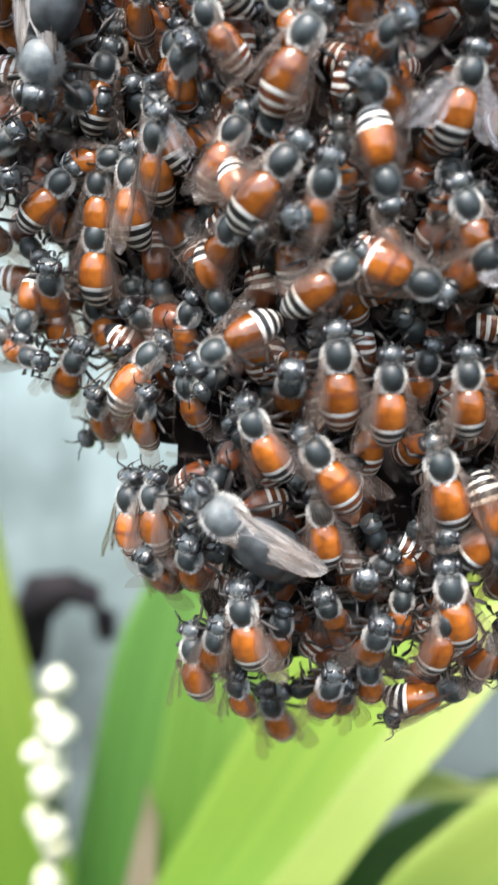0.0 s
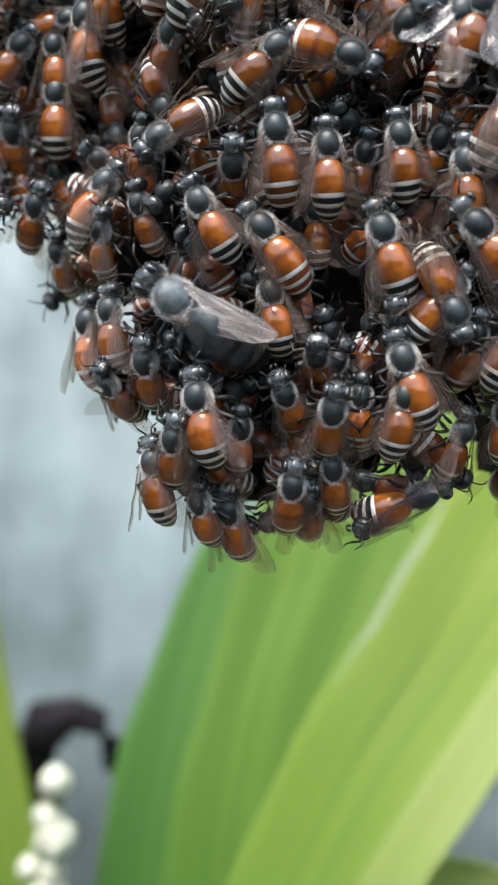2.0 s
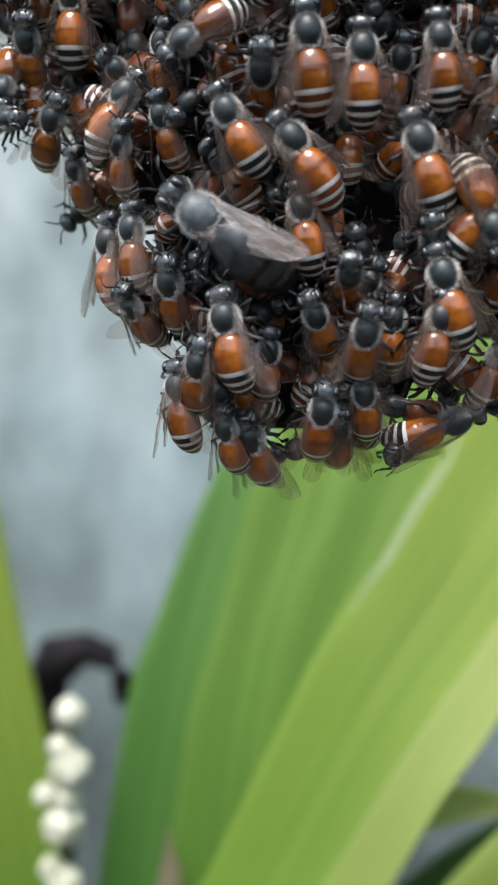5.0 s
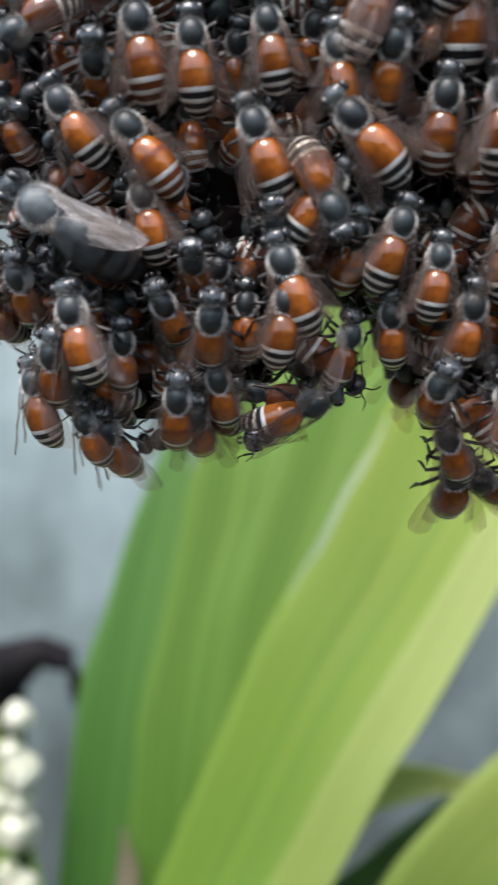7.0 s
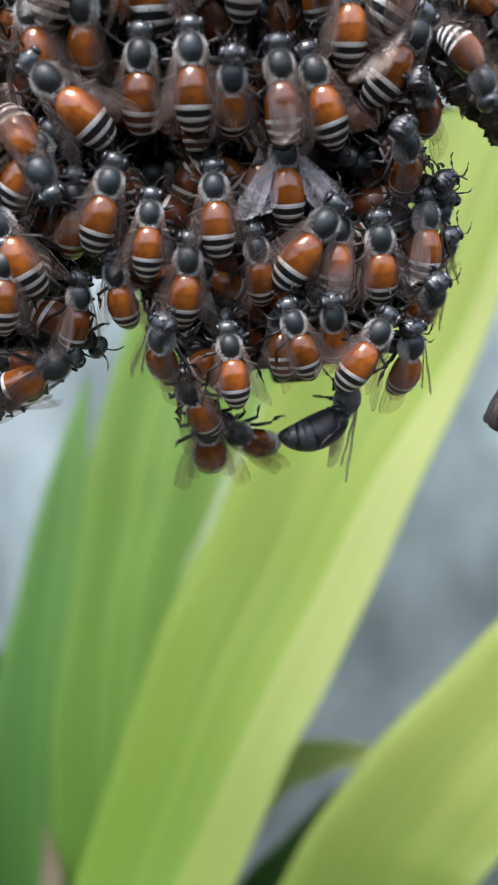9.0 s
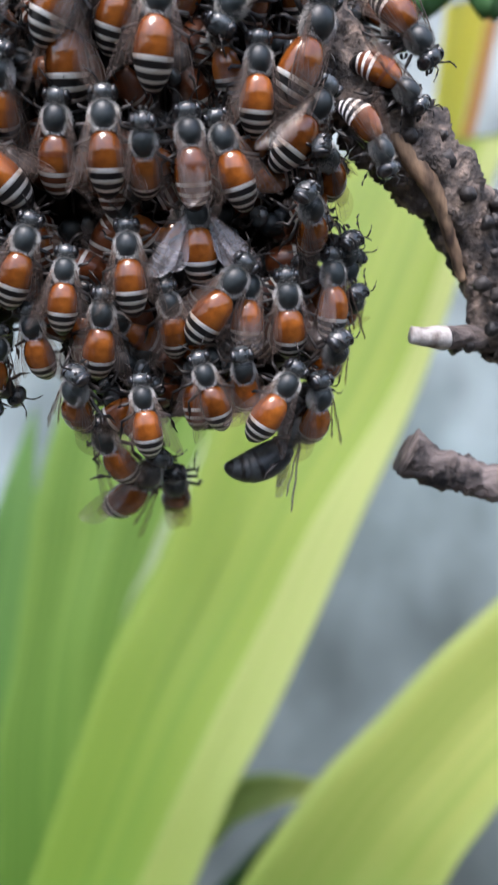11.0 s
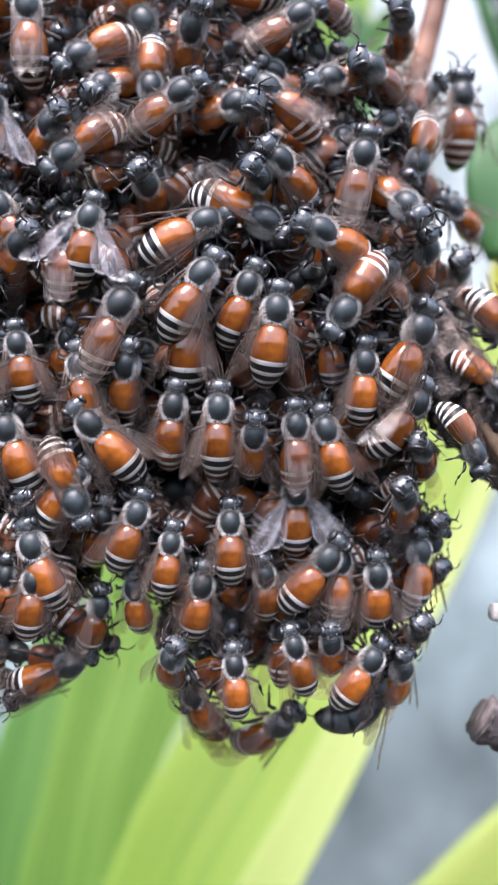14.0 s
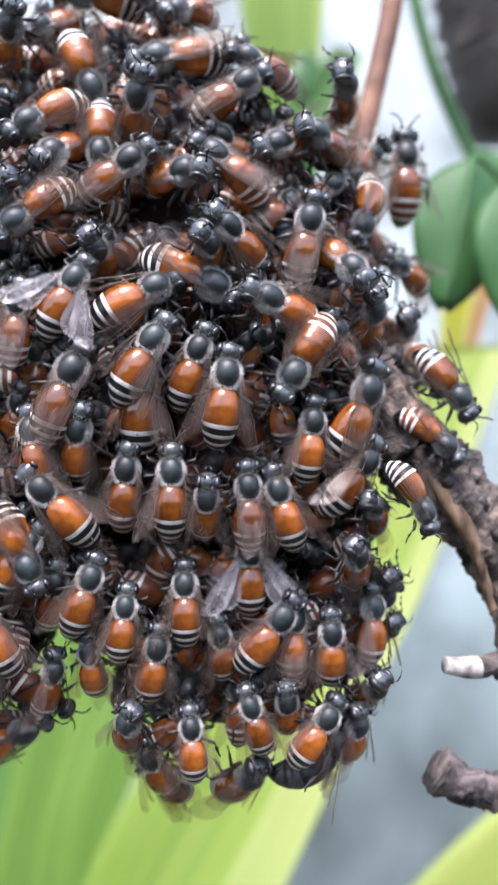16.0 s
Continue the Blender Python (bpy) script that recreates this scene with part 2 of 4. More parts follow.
def wall_material():
    """Pale wall colour, darker grey towards the foot, with mottled stains."""
    m, n, l, b = material("weathered_whitewash", 0.85)
    tc, no, big = n.new("ShaderNodeTexCoord"), n.new("ShaderNodeTexNoise"), n.new("ShaderNodeTexNoise")
    drip = n.new("ShaderNodeMapping")
    drip.inputs["Scale"].default_value = (1.1, 1.1, 0.75)
    l.new(tc.outputs["Object"], drip.inputs["Vector"])
    l.new(drip.outputs[0], no.inputs["Vector"])
    l.new(tc.outputs["Object"], big.inputs["Vector"])
    no.inputs["Scale"].default_value, no.inputs["Detail"].default_value = 17, 8
    big.inputs["Scale"].default_value, big.inputs["Detail"].default_value = 7, 3
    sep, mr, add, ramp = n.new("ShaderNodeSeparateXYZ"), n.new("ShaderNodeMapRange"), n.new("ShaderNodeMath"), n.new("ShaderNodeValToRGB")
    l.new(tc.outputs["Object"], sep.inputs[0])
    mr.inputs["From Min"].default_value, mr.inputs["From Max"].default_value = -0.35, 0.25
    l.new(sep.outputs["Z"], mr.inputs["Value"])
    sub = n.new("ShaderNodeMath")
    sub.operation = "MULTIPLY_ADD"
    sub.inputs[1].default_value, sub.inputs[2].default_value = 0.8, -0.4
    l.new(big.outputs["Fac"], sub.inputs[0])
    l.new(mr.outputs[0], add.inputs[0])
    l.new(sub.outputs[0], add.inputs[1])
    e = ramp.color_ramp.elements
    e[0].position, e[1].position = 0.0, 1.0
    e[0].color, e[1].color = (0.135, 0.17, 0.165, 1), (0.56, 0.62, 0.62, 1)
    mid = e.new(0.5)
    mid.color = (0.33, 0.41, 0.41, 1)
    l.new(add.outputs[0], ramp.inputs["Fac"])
    mix = n.new("ShaderNodeMix")
    mix.data_type, mix.blend_type = "RGBA", "MULTIPLY"
    mix.inputs["Factor"].default_value = 0.9
    r2 = n.new("ShaderNodeValToRGB")
    r2.color_ramp.elements[0].position, r2.color_ramp.elements[1].position = 0.35, 0.65
    r2.color_ramp.elements[0].color = (0.46, 0.48, 0.47, 1)
    l.new(no.outputs["Fac"], r2.inputs["Fac"])
    l.new(ramp.outputs[0], mix.inputs[6])
    l.new(r2.outputs[0], mix.inputs[7])
    l.new(mix.outputs[2], b.inputs["Base Color"])
    bp = n.new("ShaderNodeBump")
    bp.inputs["Strength"].default_value, bp.inputs["Distance"].default_value = 0.5, 0.004
    l.new(no.outputs["Fac"], bp.inputs["Height"])
    l.new(bp.outputs[0], b.inputs["Normal"])
    return m


WALL = wall_material()


# ---- mesh helpers (lengths in millimetres) ----
def mesh_of(name, verts, faces, mats, index=None, smooth=True):
    me = bpy.data.meshes.new(name)
    me.from_pydata([tuple(c * MM for c in v) for v in verts], [], faces)
    for m in mats if isinstance(mats, (list, tuple)) else [mats]:
        me.materials.append(m)
    if index:
        me.polygons.foreach_set("material_index", index)
    me.polygons.foreach_set("use_smooth", [smooth] * len(me.polygons))
    me.update()
    return me


def part(name, me, parent, label=""):
    ob = new(name, me)
    ob.parent = parent
    if label:
        ob["label"] = label
    return ob


def rings(sections, segs, tone=None):
    """A closed body along y from sections (y, half width, half height, middle z); tone(i): material of the i-th ring of faces."""
    verts, faces, index = [], [], []
    for y, rx, rz, zc, *tilt in sections:
        lean = tilt[0] if tilt else 0.0
        for k in range(segs):
            a = math.tau * k / segs
            verts.append((rx * math.sin(a), y - rz * math.cos(a) * math.sin(lean), zc + rz * math.cos(a) * math.cos(lean)))
    for i in range(len(sections) - 1):
        for k in range(segs):
            j = (k + 1) % segs
            faces.append((i * segs + k, i * segs + j, (i + 1) * segs + j, (i + 1) * segs + k))
            index.append(tone(i) if tone else 0)
    first, last = len(verts), len(verts) + 1
    y, _, _, zc = sections[0][:4]
    verts.append((0, y, zc))
    y, _, _, zc = sections[-1][:4]
    verts.append((0, y, zc))
    for k in range(segs):
        j = (k + 1) % segs
        faces.append((first, j, k))
        index.append(tone(0) if tone else 0)
        o = (len(sections) - 1) * segs
        faces.append((last, o + k, o + j))
        index.append(tone(len(sections) - 2) if tone else 0)
    return verts, faces, index


def egg(y0, y1, w, h, zc, steps=10, front=0.5, back=0.5):
    """Sections of an egg from y0 to y1; front and back below 0.5 blunt that end."""
    out = []
    for i in range(steps + 1):
        u = i / steps
        s = math.sin(math.pi * min(max(u, 0.012), 0.988))
        p = back if u < 0.5 else front
        out.append((y0 + (y1 - y0) * (0.5 - 0.5 * math.cos(math.pi * u)), w * s ** (2 * p), h * s ** (2 * p), zc))
    return out


def tube(points, radii, sides=5):
    verts, faces = [], []
    pts = [Vector(p) for p in points]
    for i, p in enumerate(pts):
        way = (pts[min(i + 1, len(pts) - 1)] - pts[max(i - 1, 0)]).normalized()
        a = way.orthogonal().normalized()
        b = way.cross(a)
        for k in range(sides):
            t = math.tau * k / sides
            verts.append(tuple(p + radii[i] * (a * math.cos(t) + b * math.sin(t))))
    for i in range(len(pts) - 1):
        for k in range(sides):
            j = (k + 1) % sides
            faces.append((i * sides + k, i * sides + j, (i + 1) * sides + j, (i + 1) * sides + k))
    faces.append(tuple(range(sides))[::-1])
    faces.append(tuple((len(pts) - 1) * sides + k for k in range(sides)))
    return verts, faces


def joined(pieces):
    verts, faces = [], []
    for v, f in pieces:
        o = len(verts)
        verts += list(v)
        faces += [tuple(i + o for i in q) for q in f]
    return verts, faces


# ---- bees: head towards +y, back towards +z ----
def abdomen_sections(length, width):
    """Six overlapping plates, each with a small step at its hind rim."""
    plates = [0.0, 0.30, 0.54, 0.67, 0.79, 0.90, 1.0]
    out, tones = [], []
    y = z = last = 0.0
    for p in range(6):
        for q, u in enumerate((0.0, 0.22, 0.44, 0.58 if p > 1 else 0.77, 0.985)):
            v = plates[p] + (plates[p + 1] - plates[p]) * u
            lean = 1.15 * v ** 1.5
            y, z, last = y - (v - last) * length * math.cos(lean), z - (v - last) * length * math.sin(lean), v
            r = math.sin(math.pi * (0.11 + 0.88 * v ** 0.9)) ** 0.55
            k = 0.3 if p < 2 else 1.0
            r *= 1 - k * (0.015 - 0.02 * u - 0.022 * math.sin(math.pi * (0.1 + 0.8 * u)))
            out.append((y, width * r, width * 0.88 * r, z - 0.1, lean))
            tones.append((p, q))
    return out, tones


def wing_outline(length, breadth, tip=0.62):
    """Half outline widths along a wing, from its root."""
    return [(length * u, breadth * (0.16 + 0.95 * math.sin(math.pi * min(1, u * tip + 0.02)) ** 1.2) * (1 if u < 0.68 else math.sqrt(max(0.004, 1 - ((u - 0.68) / 0.32) ** 2)))) for u in [1 - (1 - i / 12) ** 1.35 for i in range(13)]]


def wing_mesh(length, breadth, name, mat):
    verts, faces = [], []
    for i, (s, b) in enumerate(wing_outline(length, breadth)):
        wave = 0.05 * math.sin(i * 1.3)
        for k, c in enumerate((-0.22, 0.1, 0.42, 0.78)):
            verts.append((c * b, -s, wave + 0.06 * (1 if k % 2 else -1)))
    for i in range(12):
        for k in range(3):
            o = i * 4 + k
            faces.append((o, o + 1, o + 5, o + 4))
    return mesh_of(name, verts, faces, mat)


def vein_mesh(length, breadth, name):
    out = wing_outline(length, breadth)
    lines = []
    for c0, c1, upto, r in ((-0.21, -0.21, 13, 0.03), (-0.1, 0.02, 12, 0.019), (0.0, 0.36, 11, 0.016), (0.05, 0.62, 9, 0.015)):
        pts = [((c0 + (c1 - c0) * i / upto) * out[i][1], -out[i][0], 0.07 + 0.05 * math.sin(i * 1.3)) for i in range(0, upto, 2)]
        lines.append(tube(pts, [r] * len(pts), 3))
    for i, a, b in ((4, -0.1, 0.3), (6, -0.15, 0.4), (8, -0.15, 0.5), (9, 0.1, 0.5)):
        w, s = out[i][1], out[i][0]
        lines.append(tube([(a * w, -s, 0.07), (b * w, -s - 0.35, 0.07)], [0.015, 0.015], 3))
    v, f = joined(lines)
    return mesh_of(name, v, f, VEIN)


def fuzz_mesh(name, rng, count, y0, y1, w, h, zc, long, bald):
    """Short hairs on an egg-shaped body, bald on the back."""
    verts, faces = [], []
    while len(faces) < count:
        d = Vector((rng.gauss(0, 1), rng.gauss(0, 1), rng.gauss(0, 1))).normalized()
        if d.z > bald + rng.uniform(-0.12, 0.12) or d.z < -0.75:
            continue
        ym, yr = (y0 + y1) / 2, (y1 - y0) / 2
        p = Vector((d.x * w, ym + d.y * yr, zc + d.z * h)) * 0.97
        n = Vector((d.x / w, d.y / yr, d.z / h)).normalized()
        tip = p + (n + Vector((rng.uniform(-0.3, 0.3), rng.uniform(-0.7, 0.1), rng.uniform(0, 0.5)))).normalized() * long * rng.uniform(0.6, 1.2)
        side = n.cross(Vector((0.3, 0.5, 0.8))).normalized() * 0.011
        o = len(verts)
        verts += [tuple(p - side), tuple(p + side), tuple(tip)]
        faces.append((o, o + 1, o + 2))
    return mesh_of(name, verts, faces, HAIR, smooth=False)


class Kit:
    """The shared meshes of one kind of bee."""


def make_kit(seed, size, abdomen_mats, drone=False):
    rng = random.Random(seed)
    kit = Kit()
    s = size
    th = egg(0.85 * s, 3.2 * s, 1.06 * s, 1.06 * s, 0.14, 12, 0.42, 0.44)
    v, f, _ = rings(th, 20)
    v2, f2, _ = rings(egg(0.5 * s, 1.3 * s, 0.62 * s, 0.45 * s, 0.3, 8, 0.42, 0.45), 16)
    kit.thorax = mesh_of("thorax", *joined([(v, f), (v2, f2)]), DRONE_BACK if drone else THORAX)
    kit.hair = fuzz_mesh("hair", rng, 640, 2.95 * s, 4.5 * s, 1.06 * s, 1.0 * s, -0.12, 0.2 * s, 1.2)
    kit.fuzz = fuzz_mesh("fuzz", rng, 3300 if not drone else 3600, 0.7 * s, 3.25 * s, 1.08 * s, 1.08 * s, 0.14, 0.34 * s, 0.58)
    hd = egg(2.95 * s, 4.5 * s, 1.06 * s, 1.0 * s, -0.12, 10, 0.46, 0.46)
    v, f, _ = rings(hd, 18)
    kit.head = mesh_of("head", v, f, HEAD)
    ev, ef, _ = rings(egg(-0.56 * s, 0.62 * s, 0.36 * s, 0.86 * s, 0, 8, 0.48, 0.48), 12)
    kit.eye = mesh_of("eye", ev, ef, EYE)
    kit.eye_at = [(side * (0.80 if not drone else 0.6) * s, 3.72 * s, -0.02 + (0.25 if drone else 0)) for side in (-1, 1)]
    kit.antennae = []
    for side in (-1, 1):
        pts = [(side * 0.28, 4.4, 0.25), (side * 0.5, 4.75, 0.7), (side * 0.68, 4.95, 0.9), (side * 1.0, 5.25, 0.75), (side * 1.35, 5.55, 0.4)]
        v, f = tube([tuple(c * s for c in p) for p in pts], [0.09 * s, 0.075 * s, 0.08 * s, 0.085 * s, 0.06 * s], 6)
        kit.antennae.append(mesh_of("antenna", v, f, LEG))
    kit.jaws = mesh_of("mandible", *joined([tube([(sd * 0.3 * s, 4.35 * s, -0.9 * s), (sd * 0.22 * s, 4.5 * s, -1.2 * s), (sd * 0.03 * s, 4.45 * s, -1.42 * s)], [0.16 * s, 0.14 * s, 0.05 * s], 5) for sd in (-1, 1)]), LEG)
    length, width = (5.1 * s, 1.45 * s) if not drone else (5.4 * s, 1.55 * s)
    sec, tones = abdomen_sections(length, width)
    kit.abdomen = []
    for plan in abdomen_mats:
        def tone(i, plan=plan):
            p, q = tones[min(i, len(tones) - 1)]
            rim = q >= 3
            return plan[p][1] if rim else plan[p][0]
        v, f, ix = rings(sec, 20, tone)
        kit.abdomen.append(mesh_of("abdomen", v, f, [AMBER, RUST, BLACK, CREAM, DRONE_GREY], ix))
    kit.legs = []
    for side in (-1, 1):
        for y, reach, back in ((2.5, 1.9, 1.0), (1.75, 2.1, -0.2), (1.0, 2.3, -1.7)):
            pts = [(side * 0.7, y, -0.9), (side * 1.25, y + back * 0.25, -0.75), (side * reach, y + back * 0.55, -0.65), (side * (reach + 0.15), y + back * 0.95, -1.35), (side * (reach + 0.3), y + back * 1.3, -1.75), (side * (reach + 0.5), y + back * 1.55, -1.85)]
            v, f = tube([tuple(c * s for c in p) for p in pts], [0.16 * s, 0.19 * s, 0.15 * s, 0.2 * s if back < -1 else 0.13 * s, 0.085 * s, 0.05 * s], 6)
            kit.legs.append(mesh_of("leg", v, f, LEG))
    k = 1.0 if not drone else 0.98
    membrane, b = (DRONE_WING, 1.4) if drone else (WING, 1.75)
    kit.wing, kit.vein = wing_mesh(6.1 * s * k, b * s * k, "forewing", membrane), vein_mesh(6.1 * s * k, b * s * k, "venation")
    kit.hind, kit.hvein = wing_mesh(4.3 * s * k, 0.75 * b * s * k, "hindwing", membrane), vein_mesh(4.3 * s * k, 0.75 * b * s * k, "venation")
    kit.milky = {"forewing": wing_mesh(6.1 * s * k, b * s * k, "forewing", MILKY_WING), "hindwing": wing_mesh(4.3 * s * k, 0.75 * b * s * k, "hindwing", MILKY_WING)}
    kit.size = s
    return kit


# tones of the plates: (face, hind rim); 0 amber, 1 rust, 2 black, 3 cream, 4 grey
BRIGHT = [(0, 0), (0, 3), (2, 3), (2, 3), (2, 2), (2, 2)]
RUSTY = [(0, 1), (0, 3), (1, 3), (1, 3), (2, 2), (2, 2)]
BANDED = [(0, 0), (0, 3), (2, 3), (2, 3), (2, 3), (2, 2)]
GREYISH = [(4, 4), (4, 2), (4, 4), (4, 2), (4, 4), (2, 2)]
SOOTY = [(2, 2), (2, 2), (2, 2), (2, 4), (2, 2), (2, 2)]
WORKER = make_kit(3, 1.0, [BRIGHT, RUSTY, BANDED])
DRONE = make_kit(5, 1.32, [GREYISH, SOOTY], True)


def bee_model(kit, plan, wings, label, group, plain=False, curl=-3, milky=False):
    """One bee with all its parts. wings: (spread, lift, roll) of the forewing and of the hindwing, in degrees."""
    thing = tagged(new("drone_bee" if kit is DRONE else "worker_bee"), label, "bee", group)
    s = kit.size
    head = part("head", kit.head, thing)
    for at in kit.eye_at:
        e = part("eye", kit.eye, head)
        e.matrix_basis = pose(*(c * MM for c in at), 0, 0, 0)
    for me in kit.antennae:
        part("antenna", me, head)
    if not plain:
        part("mandible", kit.jaws, head)
        part("hair", kit.hair, head)
    body = part("thorax", kit.thorax, thing)
    part("fuzz", kit.fuzz, body, "pale grey hair fringe")
    ab = part("abdomen", kit.abdomen[plan], thing)
    ab.matrix_basis = pose(0, 0.85 * s * MM, 0.1 * MM, curl)
    for me in kit.legs:
        part("leg", me, thing)
    (sp, lift, roll), (hsp, hlift, hroll), *swung = wings
    swing = swung[0] if swung else 0
    for side in (-1, 1):
        for me, vein, y, a, b, c, nm in ((kit.wing, kit.vein, 2.0, sp, lift, roll, "forewing"), (kit.hind, kit.hvein, 1.35, hsp, hlift, hroll, "hindwing"))[:1 if plain else 2]:
            w = part(nm, kit.milky[nm] if milky else me, thing, "milky translucent wing" if milky else "smoky translucent wing")
            w.matrix_basis = pose(side * 1.0 * s * MM, y * s * MM, 0.62 * s * MM, -b, side * c, side * a + swing) @ Matrix.Diagonal((-side, 1, 1, 1))
            if not plain:
                part("venation", vein, w)
    return thing


# ---- large structure: ground and wall ----
def sheet(name, x0, x1, y0, y1, z0, z1, mat, label):
    """A slab, in metres."""
    v = [(x, y, z) for z in (z0, z1) for y in (y0, y1) for x in (x0, x1)]
    f = [(0, 2, 3, 1), (4, 5, 7, 6), (0, 1, 5, 4), (2, 6, 7, 3), (0, 4, 6, 2), (1, 3, 7, 5)]
    me = mesh_of(name, [tuple(c / MM for c in p) for p in v], f, mat, smooth=False)
    return tagged(new(name, me), label, name.split("_")[0], kind="structure")


sheet("ground", -60, 60, -60, 60, -1.25, -1.05, GROUND, "bare brown soil below the plants")
sheet("wall_north", -3.0, 3.0, 0.55, 0.70, -1.06, 1.6, WALL, "pale wall with mottled stains, darker grey towards its foot")


# Added out of view behind the camera, to block low frontal skylight.
sheet("wall_south", -3.0, 3.0, -0.95, -0.80, -1.06, 0.12, GROUND, "added unseen wall that blocks low skylight from behind the camera")


# ---- near-black filler inside the swarm, for the shade in its gaps ----
LOBES = [(16, 26, 33, 20), (8.5, -6, 13.5, 16), (-6, 11, 10.5, 12), (39, -7, 12, 18.5), (24, 2, 15, 16), (43, 16, 9.5, 16), (38.5, -13.5, 11.5, 11.5), (11, -12.5, 12, 10.5), (2, -9, 9, 10), (0, 1, 9, 9), (-12, 25, 15, 17), (-10, 6, 6, 7), (50.5, 14, 5.5, 13), (46.5, 1, 6, 9), (28, 36, 15, 13), (12, 32, 32, 18), (5, 8, 8, 7), (-13, 9, 5, 6), (-7, -1, 5.5, 6), (8, -19, 7, 4.5), (2, -17, 5, 6), (37, -17.0, 9.5, 7.2), (6, -18, 9, 6.5), (26, -8, 7, 8.5), (30, -15, 5, 8)]


def inside(x, z, grow=0.0):
    return any(((x - a) / (p + grow)) ** 2 + ((z - b) / (q + grow)) ** 2 < 1 for a, b, p, q in LOBES)


def surf(x, z):
    """Depth (mm) of the middle of the outermost layer of bees at a place of the swarm's face."""
    y = -1.0
    if x < 4:
        y += 8.5 * min(1.6, ((4 - x) / 13)) ** 2
    if x > 46:
        y += 6.0 * min(1.3, ((x - 46) / 6)) ** 2
    y -= 3.5 * math.exp(-((x - 36) ** 2 / 260 + (z - 8) ** 2 / 160))
    if z > 18:
        y += 6.0 * ((z - 18) / 24) ** 2
    rim = -17 if x < 21 else (-12 if x < 28 else -20)
    if z < rim:
        y += 0.10 * (rim - z) ** 2
    return min(y, 9.5)


def build_filler():
    """One lumpy added body that fills the swarm behind its two layers of bees, near-black for deep shade."""
    step, verts, faces, at = 1.4, [], [], {}

    def bulk(x, z):
        d = max(1 - ((x - a) / (p - 1.2)) ** 2 - ((z - b) / (q - 1.2)) ** 2 for a, b, p, q in LOBES)
        return math.sqrt(max(d, 0.0))

    cells = [(i, j) for i in range(-20, 44) for j in range(-20, 40) if all(bulk((i + u) * step, (j + v) * step) > 0 for u in (0, 1) for v in (0, 1))]
    for i, j in cells:
        for u, v in ((0, 0), (1, 0), (1, 1), (0, 1)):
            key = (i + u, j + v)
            if key not in at:
                x, z = key[0] * step, key[1] * step
                t = min(1.0, 1.7 * bulk(x, z))
                lump = 1.0 * noise.noise(Vector((x, z, 0)) * 0.35)
                at[key] = len(verts)
                front = surf(x, z) + 6.4 + 6 * (1 - t) + lump
                verts += [(x, front, z), (x, max(front + 1.0, 22 - 8 * (1 - t)), z)]
    edges = {}
    for i, j in cells:
        q = [at[(i + u, j + v)] for u, v in ((0, 0), (1, 0), (1, 1), (0, 1))]
        faces += [tuple(q), tuple(k + 1 for k in q[::-1])]
        for k in range(4):
            a, b = q[k], q[(k + 1) % 4]
            edges[(a, b)] = 1
    faces += [(b, a, a + 1, b + 1) for a, b in edges if (b, a) not in edges]
    return tagged(new("bee_comb", mesh_of("bee_comb", verts, faces, GAP_DARK)), "added near-black filler for the shade in the swarm's gaps", "comb")


build_filler()

# ---- the swarm ----
SIDE = ((21, -3, 52), (15, -6, 50))
FOLDED = ((-3, 8, 5), (-5, 5, 5))
CLOSED = ((-7, 9, 4), (-9, 5, 4), 15)
DROOP = ((13, 2, 14), (9, -3, 14))
SPREAD = ((38, 5, 8), (24, 2, 8))
LABELS = {
    "side": "worker bee with glossy amber abdomen and cream bands on the swarm",
    "folded": "worker bee with smoky wings folded over its banded abdomen",
    "under": "worker bee half hidden beneath the others of the swarm",
    "spread": "worker bee with wings held apart over an amber abdomen",
    "drone": "stout grey drone bee with long wings among the workers",
}
MODELS = {
    "side": [bee_model(WORKER, p, SIDE, LABELS["side"], "bees of the swarm") for p in (0, 2, 1, 0)],
    "folded": [bee_model(WORKER, p, FOLDED, LABELS["folded"], "bees of the swarm") for p in (2, 1)],
    "spread": [bee_model(WORKER, 2, SPREAD, LABELS["spread"], "bees of the swarm", milky=True)],
    "under": [bee_model(WORKER, p, w, LABELS["under"], "bees of the swarm", True) for p, w in ((1, SIDE), (0, FOLDED))],
    "drone_low": [bee_model(DRONE, 0, DROOP, LABELS["drone"], "drones of the swarm", curl=32)],
    "drone_wide": [bee_model(DRONE, 0, FOLDED, LABELS["drone"], "drones of the swarm")],
    "drone": [bee_model(DRONE, 0, CLOSED, LABELS["drone"], "drones of the swarm")],
}
UNUSED = {id(m): m for some in MODELS.values() for m in some}
SWARM = []
dice = random.Random(11)


def bee_pose(x, z, heading, pitch=0.0, depth=0.0, size=1.0, lean=0.0):
    """heading: degrees clockwise from upwards on the face of the swarm; pitch: how far the head rises from it."""
    e = 1.5
    h = radians(heading)
    ahead, out = Vector((math.sin(h), 0, math.cos(h))), Vector((0, -1, 0))
    right = ahead.cross(out)
    slope = right.x * (surf(x + e, z) - surf(x - e, z)) / (2 * e) + right.z * (surf(x, z + e) - surf(x, z - e)) / (2 * e)
    m = Matrix((right, ahead, out)).transposed().to_4x4()
    m.translation = Vector((x, surf(x, z) + depth, z)) * MM
    turn = math.degrees(math.atan(max(-0.8, min(0.8, slope))))
    return m @ pose(0, 0, 0, pitch) @ pose(0, 0, 0, 0, lean + turn) @ Matrix.Scale(size, 4)


